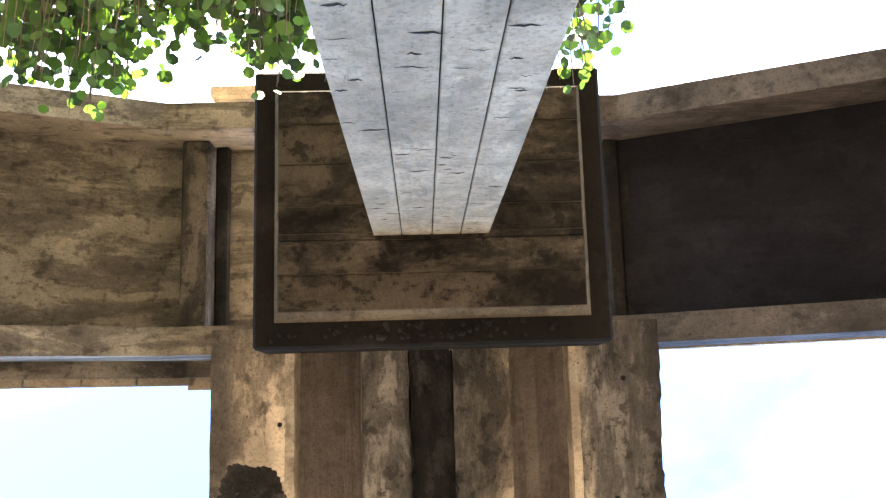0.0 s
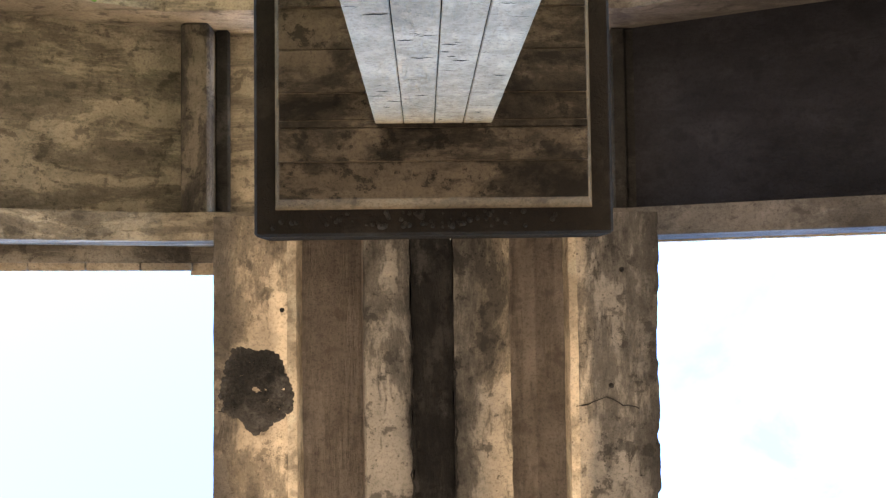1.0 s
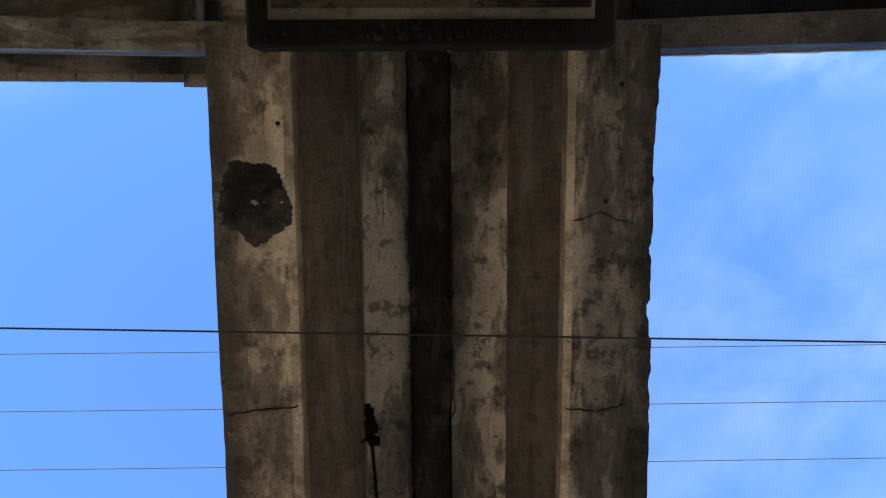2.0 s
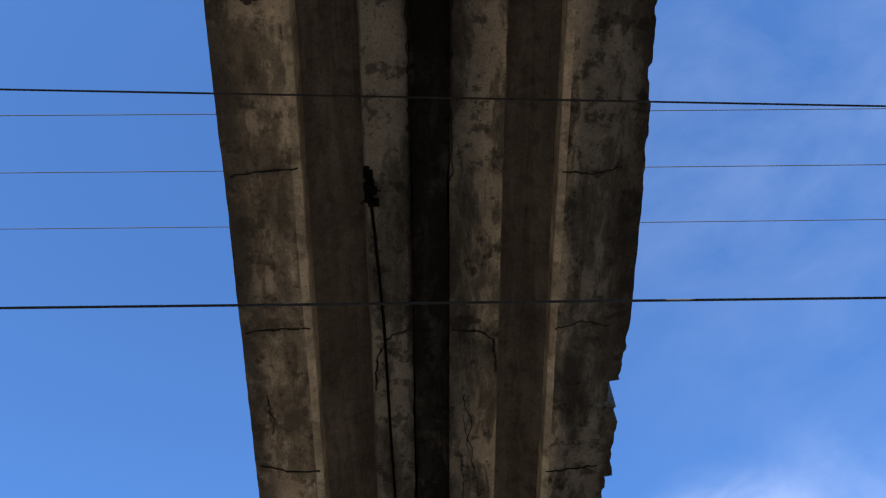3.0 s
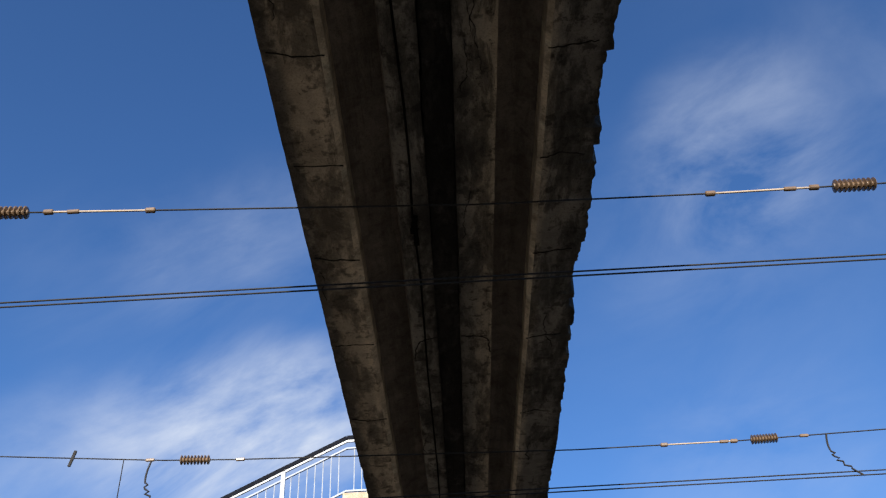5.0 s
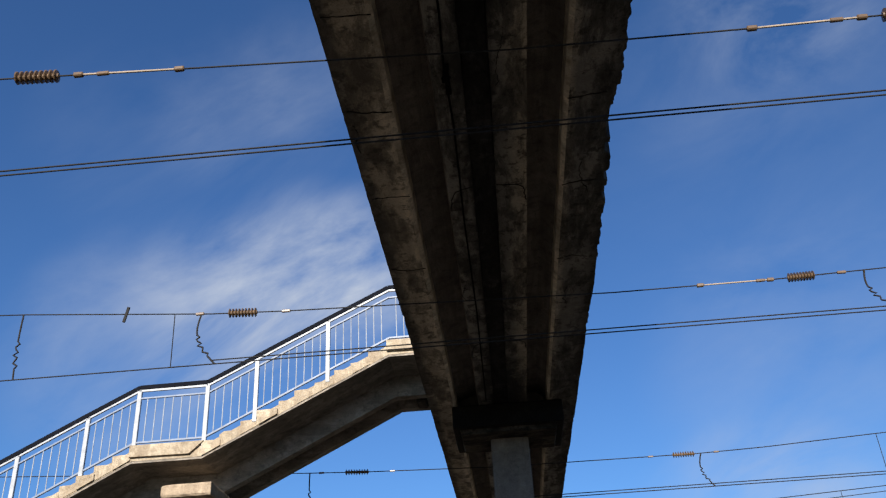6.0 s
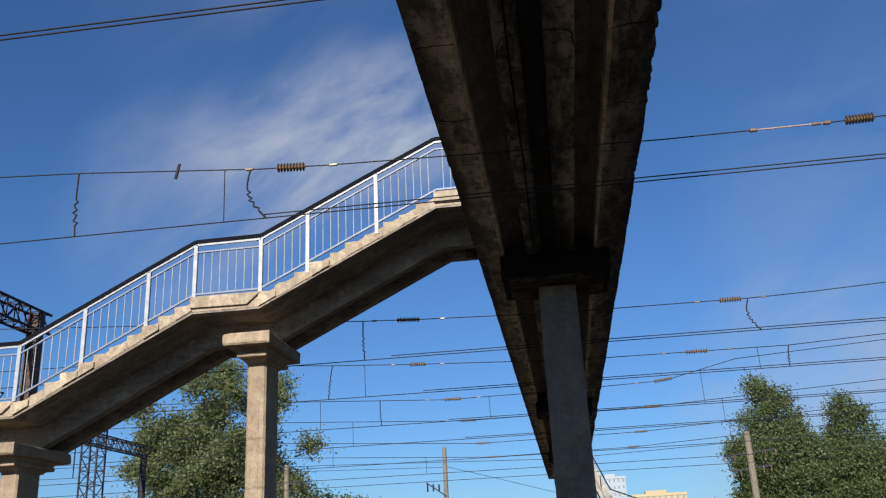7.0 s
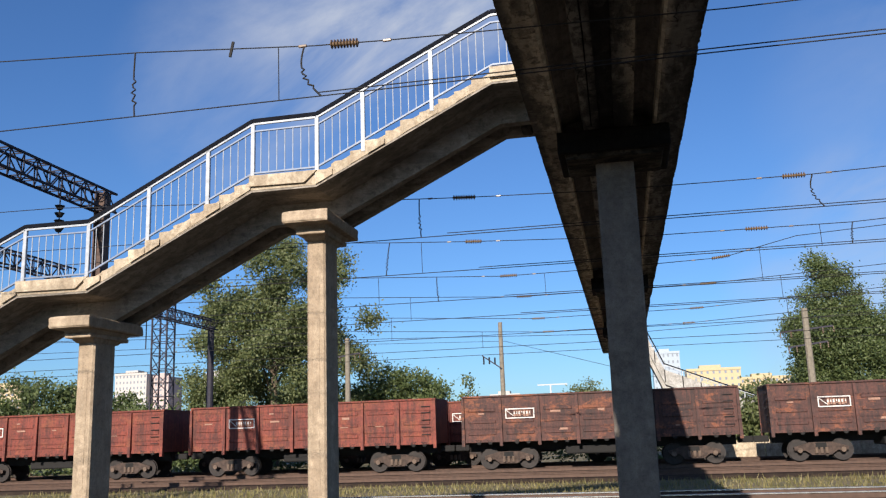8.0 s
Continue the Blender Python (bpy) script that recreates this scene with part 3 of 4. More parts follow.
def staircase(y0, y1, start, sign, levels, mat_under, label, leg=0.17, inset=0.17, depth=0.92, mat_web=None, inset_back=None, step_mat=None):
    """Flights and landings along x, down from the deck, on a channel-shaped beam."""
    back = inset if inset_back is None else inset_back
    step_mat = step_mat or M_STEP
    ob = empty("staircase", (start, (y0 + y1) / 2, H))
    inv = Matrix.Translation((-start, -(y0 + y1) / 2, -H))
    x, z = start, levels[0]
    poly = [(x, z)]
    for kind, run, drop in levels[1:]:
        xe, ze = x + sign * run, z - drop
        poly.append((xe, ze))
        if kind == "landing":
            t = 0.03 * sign
            bm = prism([(x - t, z), (xe + t, z), (xe + t, z - 0.2), (x + 7 * t, z - 0.21)], y0 - 0.04, y1 + 0.03)
            bm.transform(inv)
            part("landing", bm, step_mat, ob, "pale concrete landing slab")
        else:
            n = round(drop / 0.15)
            for i in range(n):
                xa, xb = x + sign * run * i / n, x + sign * run * (i + 1) / n
                za = z - drop * (i + 1) / n
                nose, chip = random.uniform(0.0, 0.05), random.choice((0.0, 0.0, 0.015, 0.03, 0.06))
                o = [(xa + sign * 0.012, za - 0.10), (xb, za - 0.10 - drop / n), (xb + sign * nose, za - 0.05 - drop / n * 0.3), (xb + sign * nose, za - chip),
                     (xb - sign * random.uniform(0.03, 0.14), za - chip * random.random()), (xa + sign * 0.012, za)]
                bm = prism(o, y0 + random.choice((-0.03, -0.015, 0.0, 0.0, 0.02, 0.06)), y1)
                bm.transform(inv)
                part("step", bm, step_mat, ob)
        x, z = xe, ze

    def strip(name, ya, yb, up, down, mat):
        o = [(px, pz - up) for px, pz in poly] + [(px, pz - down) for px, pz in poly[::-1]]
        bm = bmesh.new()
        n = len(poly)
        f = [[bm.verts.new((px, yy, pz)) for px, pz in o] for yy in (ya, yb)]
        for i in range(2 * n):
            k = (i + 1) % (2 * n)
            bm.faces.new((f[0][i], f[0][k], f[1][k], f[1][i]))
        for i in range(n - 1):
            for q in (0, 1):
                bm.faces.new((f[q][i], f[q][i + 1], f[q][2 * n - 2 - i], f[q][2 * n - 1 - i]))
        bmesh.ops.recalc_face_normals(bm, faces=bm.faces)
        bm.transform(inv)
        part(name, bm, mat, ob)

    strip("cheek", y0 + 0.012, y0 + 0.07, 0.085, 0.262, step_mat)
    if step_mat is not M_STEP:
        strip("parapet", y0 - 0.06, y0 + 0.008, -0.65, 0.3, step_mat)
    strip("tread_slab", y0 + 0.016, y1 - 0.05, 0.266, 0.30, mat_under)
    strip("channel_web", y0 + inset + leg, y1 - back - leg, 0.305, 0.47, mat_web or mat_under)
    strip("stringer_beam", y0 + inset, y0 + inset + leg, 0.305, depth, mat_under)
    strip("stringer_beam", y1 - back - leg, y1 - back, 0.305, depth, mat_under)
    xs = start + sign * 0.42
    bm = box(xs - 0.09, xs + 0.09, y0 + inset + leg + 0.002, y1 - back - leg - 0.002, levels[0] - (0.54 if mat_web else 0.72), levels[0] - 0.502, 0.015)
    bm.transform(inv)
    # the rib under the right-hand stair is coloured near-black
    part("cross_rib", bm, M_NEARBLACK if mat_web else M_RIBS, ob)
    # black strip stands in for the shade of the gap beside the rib
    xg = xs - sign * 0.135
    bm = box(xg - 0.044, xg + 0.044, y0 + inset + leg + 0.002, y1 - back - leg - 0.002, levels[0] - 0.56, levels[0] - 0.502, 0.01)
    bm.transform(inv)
    part("gap_shade", bm, M_NEARBLACK, ob)
    return tagged(ob, label, "staircase", "staircases"), poly


D = 14.35
TOPZ = 7.98
LEV = [TOPZ, ("landing", 0.85, 0), ("flight", 3.22, 1.57), ("landing", 1.22, 0), ("flight", 3.2, 1.62), ("landing", 1.42, 0), ("flight", 3.2, 1.62), ("landing", 1.3, 0), ("flight", 6.4, 3.3)]
_, far_line = staircase(D, D + 2.0, -1.0, -1, LEV, M_BEAM, "concrete staircase with landings beside the bridge pier", 0.2, 1.0, 0.69, None, 0.1)
NEARLEV = [TOPZ, ("landing", 0.55, 0), ("flight", 3.3, 1.65), ("landing", 1.3, 0), ("flight", 3.3, 1.65), ("landing", 1.3, 0), ("flight", 8.6, 4.6)]
staircase(-2.03, -0.15, -1.0, -1, NEARLEV, M_TAN, "tan stained concrete staircase beside the whitewashed pier", 0.17, 0.16, 0.95)
NEARLEV[1] = ("landing", 0.25, 0)
staircase(-2.03, -0.30, 1.0, 1, NEARLEV, M_STRINGER_SHADE, "stained concrete staircase with shade-dark underside beside the whitewashed pier", 0.17, 0.16, 0.95, M_STAIR_SHADE, 0.01)


for x0, x1, z0 in ((-1.38, -1.02, 7.42), (1.0, 1.16, 7.5)):
    tagged(part("end_block", box(x0, x1, -2.14, -2.035, z0, z0 + 0.5, 0.02), M_STEP), "pale concrete end block at the stair head", "block")


def worn_box(x0, x1, y0, y1, z0, z1, wear):
    """A cast block with knocked-off corners and uneven arrises."""
    bm = box(x0, x1, y0, y1, z0, z1)
    bmesh.ops.subdivide_edges(bm, edges=bm.edges[:], cuts=5, use_grid_fill=True)
    mid = Vector(((x0 + x1) / 2, (y0 + y1) / 2, (z0 + z1) / 2))
    for vtx in bm.verts:
        c = vtx.co
        sides = sum(abs(abs(c[i] - mid[i]) - h / 2) < 1e-5 for i, h in enumerate((x1 - x0, y1 - y0, z1 - z0)))
        if sides > 1:
            k = wear * (sides - 1) * max(0.1, 0.6 + 0.9 * noise.noise((c.x * 4 + x0 * 9, c.y * 4 + z1 * 7, c.z * 6)))
            vtx.co += (mid - c).normalized() * k
        else:
            vtx.co.z += 0.008 * noise.noise((c.x * 5, c.y * 5, z1))
    return bm


def stair_pier(x, y, top, w=0.35):
    ob = empty("stair_pier", (x, y, -0.32))
    t = top + 0.32
    part("column", box(-w / 2, w / 2, -0.36, 0.36, 0, t - 0.4, 0.035), M_PIER, ob, "pale concrete column with chamfered edges")
    part("groove_strip", box(-0.06, 0.06, -0.366, -0.36, 1.2, t - 0.9, 0.002), M_PIER, ob)
    part("groin", frustum((-w / 2 - 0.01, w / 2 + 0.01, -0.4, 0.4, t - 0.44), (-0.3, 0.3, -0.72, 0.72, t - 0.2)), M_PIER, ob)
    part("lower_slab", box(-0.27, 0.27, -0.66, 0.66, t - 0.37, t - 0.29, 0.015), M_PIER, ob, "thin worn slab under the cap")
    part("cap", worn_box(-0.43, 0.43, -0.97, 0.95, t - 0.215, t, 0.035), M_PIER, ob, "pale worn hammerhead cap with broken arrises")
    return tagged(ob, "pale concrete stair pier with a hammerhead cap", "pier", "stair piers")


stair_pier(-5.3, D + 1.0, line_at(far_line, -5.3) - 0.695)
stair_pier(-9.85, D + 1.0, line_at(far_line, -9.85) - 0.695)
stair_pier(-14.4, D + 1.0, line_at(far_line, -14.4) - 0.695)
for s in (-1, 1):
    stair_pier(s * 5.6, -1.09, 5.38)
    stair_pier(s * 10.1, -1.09, 3.73)


def railing(poly, y, posts, label, bends=()):
    """A painted steel railing: posts, dark handrail, middle and lower rail and thin bars."""
    ob = empty("stair_railing", (posts[0], y, line_at(poly, posts[0])))
    inv = Matrix.Translation((-posts[0], -y, -line_at(poly, posts[0])))

    def put(name, bm, mat, lab=""):
        bm.transform(inv)
        return part(name, bm, mat, ob, lab)

    put("post", box(-0.037 + posts[0], 0.037 + posts[0], y - 0.035, y + 0.035, line_at(poly, posts[0]) - 0.16, line_at(poly, posts[0]) + 1.02, 0.006), M_RAIL_PAINT)
    for a, b in zip(posts, posts[1:]):
        za, zb = line_at(poly, a), line_at(poly, b)
        if b not in bends:
            put("post", box(b - 0.037, b + 0.037, y - 0.03, y + 0.03, zb - 0.16, zb + 1.02, 0.006), M_RAIL_PAINT)
        put("handrail", bar((a, y, za + 1.045), (b, y, zb + 1.045), 0.08, 0.075), M_RAIL_DARK, "dark handrail")
        put("top_rail", bar((a, y - 0.01, za + 0.985), (b, y - 0.01, zb + 0.985), 0.04, 0.035), M_RAIL_PAINT)
        put("middle_rail", bar((a, y, za + 0.85), (b, y, zb + 0.85), 0.04, 0.026), M_RAIL_BLUE)
        put("lower_rail", bar((a, y, za + 0.055), (b, y, zb + 0.055), 0.04, 0.03), M_RAIL_BLUE)
        n = max(3, round(abs(b - a) / 0.145))
        for k in range(1, n):
            f = k / n
            x, z = a + (b - a) * f, za + (zb - za) * f
            put("baluster", rod((x, y, z + 0.055), (x, y, z + 0.85), 0.0085, None, 6), M_RAIL_PAINT)
    return tagged(ob, label, "railing", "stair railings")


P = [-1.3, -1.83, -2.93, -4.19, -5.05, -6.27, -7.14, -8.3, -9.5, -10.82, -11.7, -12.8, -14.0, -15.3]
railing(far_line, D + 0.02, P, "pale blue painted steel stair railing with dark handrail", (-1.83,))


# ---- the far end of the bridge ----
FARLEV = [TOPZ - 0.75, ("landing", 0.4, 0), ("flight", 1.1, 2.55), ("flight", 3.3, 1.35), ("flight", 3.0, 1.2), ("landing", 1.6, 0), ("flight", 5.0, 2.8)]
_, fl = staircase(59.2, 61.2, 1.2, 1, FARLEV, M_FARW, "distant pale concrete staircase at the bridge's far end", step_mat=M_FARW)
railing(fl, 59.17, [1.25, 1.6, 2.15, 2.7, 3.8, 4.9, 6.0, 7.5, 9.0], "dark distant railing of the far staircase")


# ---- freight wagons ----
def wheel_mesh():
    bm = bmesh.new()
    for r, a, b in ((0.51, -0.07, -0.03), (0.475, -0.04, 0.07), (0.13, -0.1, 0.1)):
        g = bmesh.ops.create_cone(bm, cap_ends=True, segments=24, radius1=r, radius2=r, depth=b - a)
        bmesh.ops.transform(bm, matrix=Matrix.Translation((0, (a + b) / 2, 0)) @ Matrix.Rotation(math.pi / 2, 4, "X"), verts=g["verts"])
    return bm


def wagon(mat, label, rows):
    ob = empty("freight_wagon", (0, 0, 0))
    for s in (-1, 1):
        part("side_wall", box(-6.42, 6.42, s * 1.47 - 0.03, s * 1.47 + 0.03, 1.38, 3.42), mat, ob)
        for a in range(8):
            xa = -6.42 + 12.84 * a / 7
            part("rib", frustum((xa - 0.075, xa + 0.075, s * 1.58 - 0.1, s * 1.58 + 0.1, 1.1), (xa - 0.06, xa + 0.06, s * 1.55 - 0.06, s * 1.55 + 0.06, 3.38)), mat, ob)
        for a in range(7):
            xa, xb = -6.3 + 12.84 * a / 7, -6.54 + 12.84 * (a + 1) / 7
            for zc in rows:
                part("pressing", box(xa + 0.12, xb - 0.12, s * 1.5 - 0.03 + 0.005 * s, s * 1.5 + 0.03 + 0.005 * s, zc - 0.085, zc + 0.085, 0.028), mat, ob)
            part("hinge", frustum((xa + 0.55, xa + 0.68, s * 1.5 - 0.04, s * 1.5 + 0.05, 1.18), (xa + 0.45, xa + 0.78, s * 1.5 - 0.04, s * 1.5 + 0.05, 1.40)), M_BLACK, ob)
            part("hinge", frustum((xa + 1.1, xa + 1.23, s * 1.5 - 0.04, s * 1.5 + 0.05, 1.18), (xa + 1.0, xa + 1.33, s * 1.5 - 0.04, s * 1.5 + 0.05, 1.40)), M_BLACK, ob)
        part("top_chord", box(-6.48, 6.48, s * 1.5 - 0.07, s * 1.5 + 0.07, 3.40, 3.49, 0.015), mat, ob)
        part("sill", box(-6.42, 6.42, s * 1.48 - 0.06, s * 1.48 + 0.06, 1.28, 1.40), mat, ob)
        ex = s * 6.42
        part("end_wall", box(ex - 0.035, ex + 0.035, -1.44, 1.44, 1.3, 3.42), mat, ob)
        part("end_chord", box(ex - 0.07, ex + 0.07, -1.43, 1.43, 3.40, 3.48), mat, ob)
        for z in (1.75, 2.1, 2.45, 2.8, 3.1):
            part("ladder_rung", box(5.75, 6.2, -1.56, -1.535, z - 0.02, z + 0.02) if s > 0 else box(ex - 0.09, ex - 0.05, -1.1, -0.6, z - 0.02, z + 0.02), M_BLACK, ob)
        part("coupler", box(min(s * 6.4, s * 7.1), max(s * 6.4, s * 7.1), -0.16, 0.16, 0.88, 1.18, 0.04), M_BLACK, ob)
        bo = part("bogie", box(s * 4.33 - 0.25, s * 4.33 + 0.25, -1.1, 1.1, 0.5, 0.82, 0.03), M_BLACK, ob)
        for q in (-1, 1):
            o = [(-0.68, 0.46), (-0.42, 0.26), (0.42, 0.26), (0.68, 0.46), (1.15, 0.46), (1.18, 0.62), (0.95, 0.68), (0.5, 0.82), (-0.5, 0.82), (-0.95, 0.68), (-1.18, 0.62), (-1.15, 0.46)]
            bm = prism([(u + s * 4.33, v) for u, v in o], q * 1.02 - 0.07, q * 1.02 + 0.07)
            part("side_frame", bm, M_BOGIE, bo)
            for w in (-0.22, 0.0, 0.22):
                part("spring", rod((s * 4.33 + w, q * 1.1, 0.33), (s * 4.33 + w, q * 1.1, 0.6), 0.075, None, 10), M_FADED2, bo)
            for w in (-0.925, 0.925):
                part("axle_box", rod((s * 4.33 + w, q * 1.0, 0.475), (s * 4.33 + w, q * 1.17, 0.475), 0.14, None, 12, 0.11), M_FADED2, bo)
            for w in (-0.925, 0.925):
                bm = wheel_mesh()
                bm.transform(Matrix.Translation((s * 4.33 + w, q * 0.79, 0.475)) @ Matrix.Diagonal((1, q, 1, 1)))
                bmesh.ops.recalc_face_normals(bm, faces=bm.faces)
                part("wheel", bm, M_WHEEL, bo)
    part("floor", box(-6.38, 6.38, -1.43, 1.43, 1.3, 1.37), mat, ob)
    part("centre_sill", box(-6.3, 6.3, -0.35, 0.35, 0.82, 1.3), M_BLACK, ob)
    part("brake_gear", box(-1.6, 1.2, -1.0, 1.0, 0.62, 0.98, 0.05), M_BLACK, ob)
    fr = bmesh.new()
    x0, x1, z0, z1, y = -4.35, -2.95, 2.36, 2.84, -1.545
    for a, b, c, d in ((x0, x1, z0, z0 + 0.05), (x0, x1, z1 - 0.05, z1), (x0, x0 + 0.05, z0, z1), (x1 - 0.05, x1, z0, z1)):
        box(a, b, y - 0.003, y + 0.03, c, d, bm=fr)
    part("marking_frame", fr, M_WHITE, ob, "white painted frame")
    part("marking_stroke", bar((x0 + 0.06, y + 0.01, z1 - 0.08), (x0 + 0.42, y + 0.01, z0 + 0.1), 0.02, 0.03), M_WHITE, ob)
    a = x0 + 0.4
    for w, low in ((0.1, 0), (0.07, 0.02), (0.11, 0), (0.05, 0.05), (0.1, 0.01), (0.12, 0), (0.06, 0.03)):
        part("marking_bar", box(a, a + w, y - 0.002, y + 0.02, z0 + 0.1 + low, z1 - 0.11), M_FADED, ob)
        part("marking_bar", box(a, a + w * 0.6, y - 0.004, y + 0.02, z0 + 0.2 + low, z1 - 0.16), M_WHITE, ob)
        a += w + 0.035
    for k in range(9):
        a = random.choice((-5.9, -2.2, -0.4, 1.4, 3.2)) + random.uniform(0, 0.5)
        zc = random.choice((1.75, 2.2, 2.6, 3.0))
        part("faded_mark", box(a, a + random.uniform(0.15, 0.5), -1.5265, -1.50, zc, zc + random.uniform(0.05, 0.12)), M_FADED, ob)
    return tagged(ob, label, "freight wagon", "freight wagons")


M_WHEEL = plain("wheel_dark", (0.02, 0.015, 0.013), 0.7, 0.2, 0.4, 7)
M_BOGIE = plain("bogie_rust", (0.05, 0.032, 0.024), 0.85, 0, 0.6, 5)
M_FADED2 = plain("bogie_dust", (0.112, 0.077, 0.056), 0.85)
M_FADED = plain("faded_paint", (0.273, 0.156, 0.111), 0.8)
red = wagon(M_WAGON, "rust-red open freight wagon with white marking frame", (1.75, 2.3, 2.85))
brown = wagon(M_WAGON2, "dark brown weathered open freight wagon with white marking frame", (1.7, 2.25, 2.8))
WY = 44.5
red.matrix_basis = pose(-15.55, WY, 0)
brown.matrix_basis = pose(-1.3, WY, 0)
for x in (-30.0, -44.2):
    copy_thing(red, pose(x, WY, 0))
for x in (12.9, 27.1, 41.3):
    copy_thing(brown, pose(x, WY, 0))
for x in (-19.0, -5.0):
    copy_thing(red, pose(x, 50.2, 0))


# ---- overhead line ----
def insulator(p, q, parent, n=9):
    """A ribbed insulator, turned as one body."""
    p, q = Vector(p), Vector(q)
    d = q - p
    turn = d.to_track_quat("Z", "Y").to_matrix()
    prof = [(0.0, 0.02)]
    for k in range(n):
        prof += [((k + 0.25) / n, 0.024), ((k + 0.4) / n, 0.055), ((k + 0.6) / n, 0.05), ((k + 0.75) / n, 0.024)]
    prof.append((1.0, 0.02))
    vs, fs, seg = [], [], 12
    for f, r in prof:
        for k in range(seg):
            a = 2 * math.pi * k / seg
            vs.append(tuple(p + turn @ Vector((r * math.cos(a), r * math.sin(a), f * d.length))))
    for i in range(len(prof) - 1):
        for k in range(seg):
            fs.append((i * seg + k, i * seg + (k + 1) % seg, (i + 1) * seg + (k + 1) % seg, (i + 1) * seg + k))
    fs += [tuple(range(seg))[::-1], tuple(range(len(vs) - seg, len(vs)))]
    return part("insulator", (vs, fs), M_INS, parent, "ribbed brown insulator")


def catenary(y, zc, mess, ins, drops, jumpers, double=True, rods=(), clips=()):
    ob = empty("overhead_line", (0, y, zc))
    L = lambda x, z, dy=0.0: (x, dy, z - zc)
    r = 0.0065 + 0.00014 * y
    bm = rod(L(-70, zc), L(70, zc), r, None, 6)
    part("contact_wire", bm, M_WIRE, ob)
    if double:
        part("contact_wire", rod(L(-70 if y < 6 else -3.2, zc + 0.055, 0.02), L(70, zc + 0.055, 0.02), r, None, 6), M_WIRE, ob)
    part("messenger_wire", tube([L(*a) for a in mess], r), M_WIRE, ob)
    for a, b in rods:
        part("polymer_rod", rod(L(a, line_at(mess, a)), L(b, line_at(mess, b)), 0.009, None, 8), M_ROD, ob, "pale weathered end rod")
        for e in (a, b):
            part("clamp", box(e - 0.04, e + 0.04, -0.02, 0.02, line_at(mess, e) - zc - 0.02, line_at(mess, e) - zc + 0.02, 0.008), M_INS, ob)
    mz = lambda x: line_at(mess, x)
    for a, b in ins:
        insulator(L(a, mz(a)), L(b, mz(b)), ob)
        for e in (2 * a - b, 2 * b - a):
            part("clamp", box(e - 0.05, e + 0.05, -0.015, 0.015, mz(e) - zc - 0.016, mz(e) - zc + 0.016, 0.006), M_INS, ob)
    if y > 36:
        part("hanger", rod(L(-25.6, mz(-25.6)), L(-25.6, 8.9), 0.03, None, 6), M_STEEL, ob)
    for x in clips:
        part("wire_clip", bar(L(x - 0.02, mz(x) - 0.1), L(x + 0.02, mz(x) + 0.09), 0.02, 0.03), M_WIRE, ob)
    for x in drops:
        part("dropper", rod(L(x, mz(x)), L(x + 0.01, zc), 0.005 + 0.0001 * y, None, 5), M_WIRE, ob)
    for x, dx in jumpers:
        pts = []
        z0, z1 = mz(x), zc
        for k in range(25):
            f = k / 24
            coil = 0.03 * math.sin(k * 2.4) if 0.45 < f < 0.8 else 0.0
            pts.append(L(x + dx * f + coil - (0.12 if dx > 0.1 else 0.015) * math.sin(math.pi * f), z0 + (z1 - z0) * f))
        part("jumper", tube(pts, 0.010 + 0.00015 * y), M_WIRE, ob, "coiled jumper cable")
    return tagged(ob, "overhead contact line with messenger wire and droppers", "overhead line", "overhead lines")


catenary(5.22, 5.6, [(-70, 8.0), (-12, 7.0), (-3.4, 6.53), (0.3, 6.35), (2.2, 6.33), (3.5, 6.34), (12, 6.7), (70, 7.8)], [(-3.62, -3.26), (3.12, 3.46)], (-9, 9), (), True, ((-3.1, -2.28), (2.15, 2.97)))
catenary(9.13, 5.6, [(-70, 7.4), (-12, 6.8), (-5.5, 6.42), (-3.25, 6.23), (-2.4, 6.19), (1.4, 6.08), (3.2, 6.08), (12, 6.3), (70, 7.4)], [(-3.04, -2.7), (3.35, 3.65)], (-3.68, 8.0), ((-5.53, 0.02), (-3.36, 0.2), (4.2, 0.25)), True, ((2.38, 3.16),), (-4.27,))
catenary(16.8, 5.6, [(-70, 7.6), (-12, 6.9), (-3.8, 6.40), (-2.6, 6.34), (0, 6.25), (3.7, 6.23), (4.9, 6.26), (12, 6.6), (70, 7.6)], [(-3.06, -2.6), (3.19, 3.6)], (-6, 7), ((-3.75, 0.02), (3.72, 0.15)))
catenary(20.7, 5.6, [(-70, 7.6), (-12, 6.9), (-5.4, 6.42), (-3.4, 6.3), (0.5, 6.12), (5.3, 6.09), (12, 6.4), (70, 7.6)], [(-3.5, -3.1), (3.0, 3.5)], (-4.6, 4.6, 7.5), ((-5.4, -0.1), (5.3, -0.05)))
catenary(25.4, 5.6, [(-70, 7.6), (-12, 6.7), (-3.2, 6.22), (0, 6.25), (3, 6.33), (5, 6.8), (12, 7.2), (70, 8.0)], [(-3.3, -2.8), (2.7, 3.2)], (-7, -2.0, 4), ((-5.2, 0.03),))
catenary(29.5, 5.6, [(-70, 7.6), (-12, 6.7), (-3.2, 6.2), (3, 6.25), (12, 6.7), (70, 8.0)], [(-3.3, -2.8), (2.7, 3.2)], (-7, 5.2), ())
catenary(34.5, 5.5, [(-70, 7.6), (-12, 6.6), (-3.2, 6.05), (3, 6.1), (12, 6.6), (70, 8.0)], [(-3.3, -2.8), (2.7, 3.2)], (-9, 6.2), (), False)
catenary(39.0, 5.45, [(-70, 7.6), (-12, 6.5), (-3.2, 6.0), (3, 6.05), (12, 6.5), (70, 8.0)], [(-3.3, -2.8), (2.7, 3.2)], (-6, 7.2), (), False)
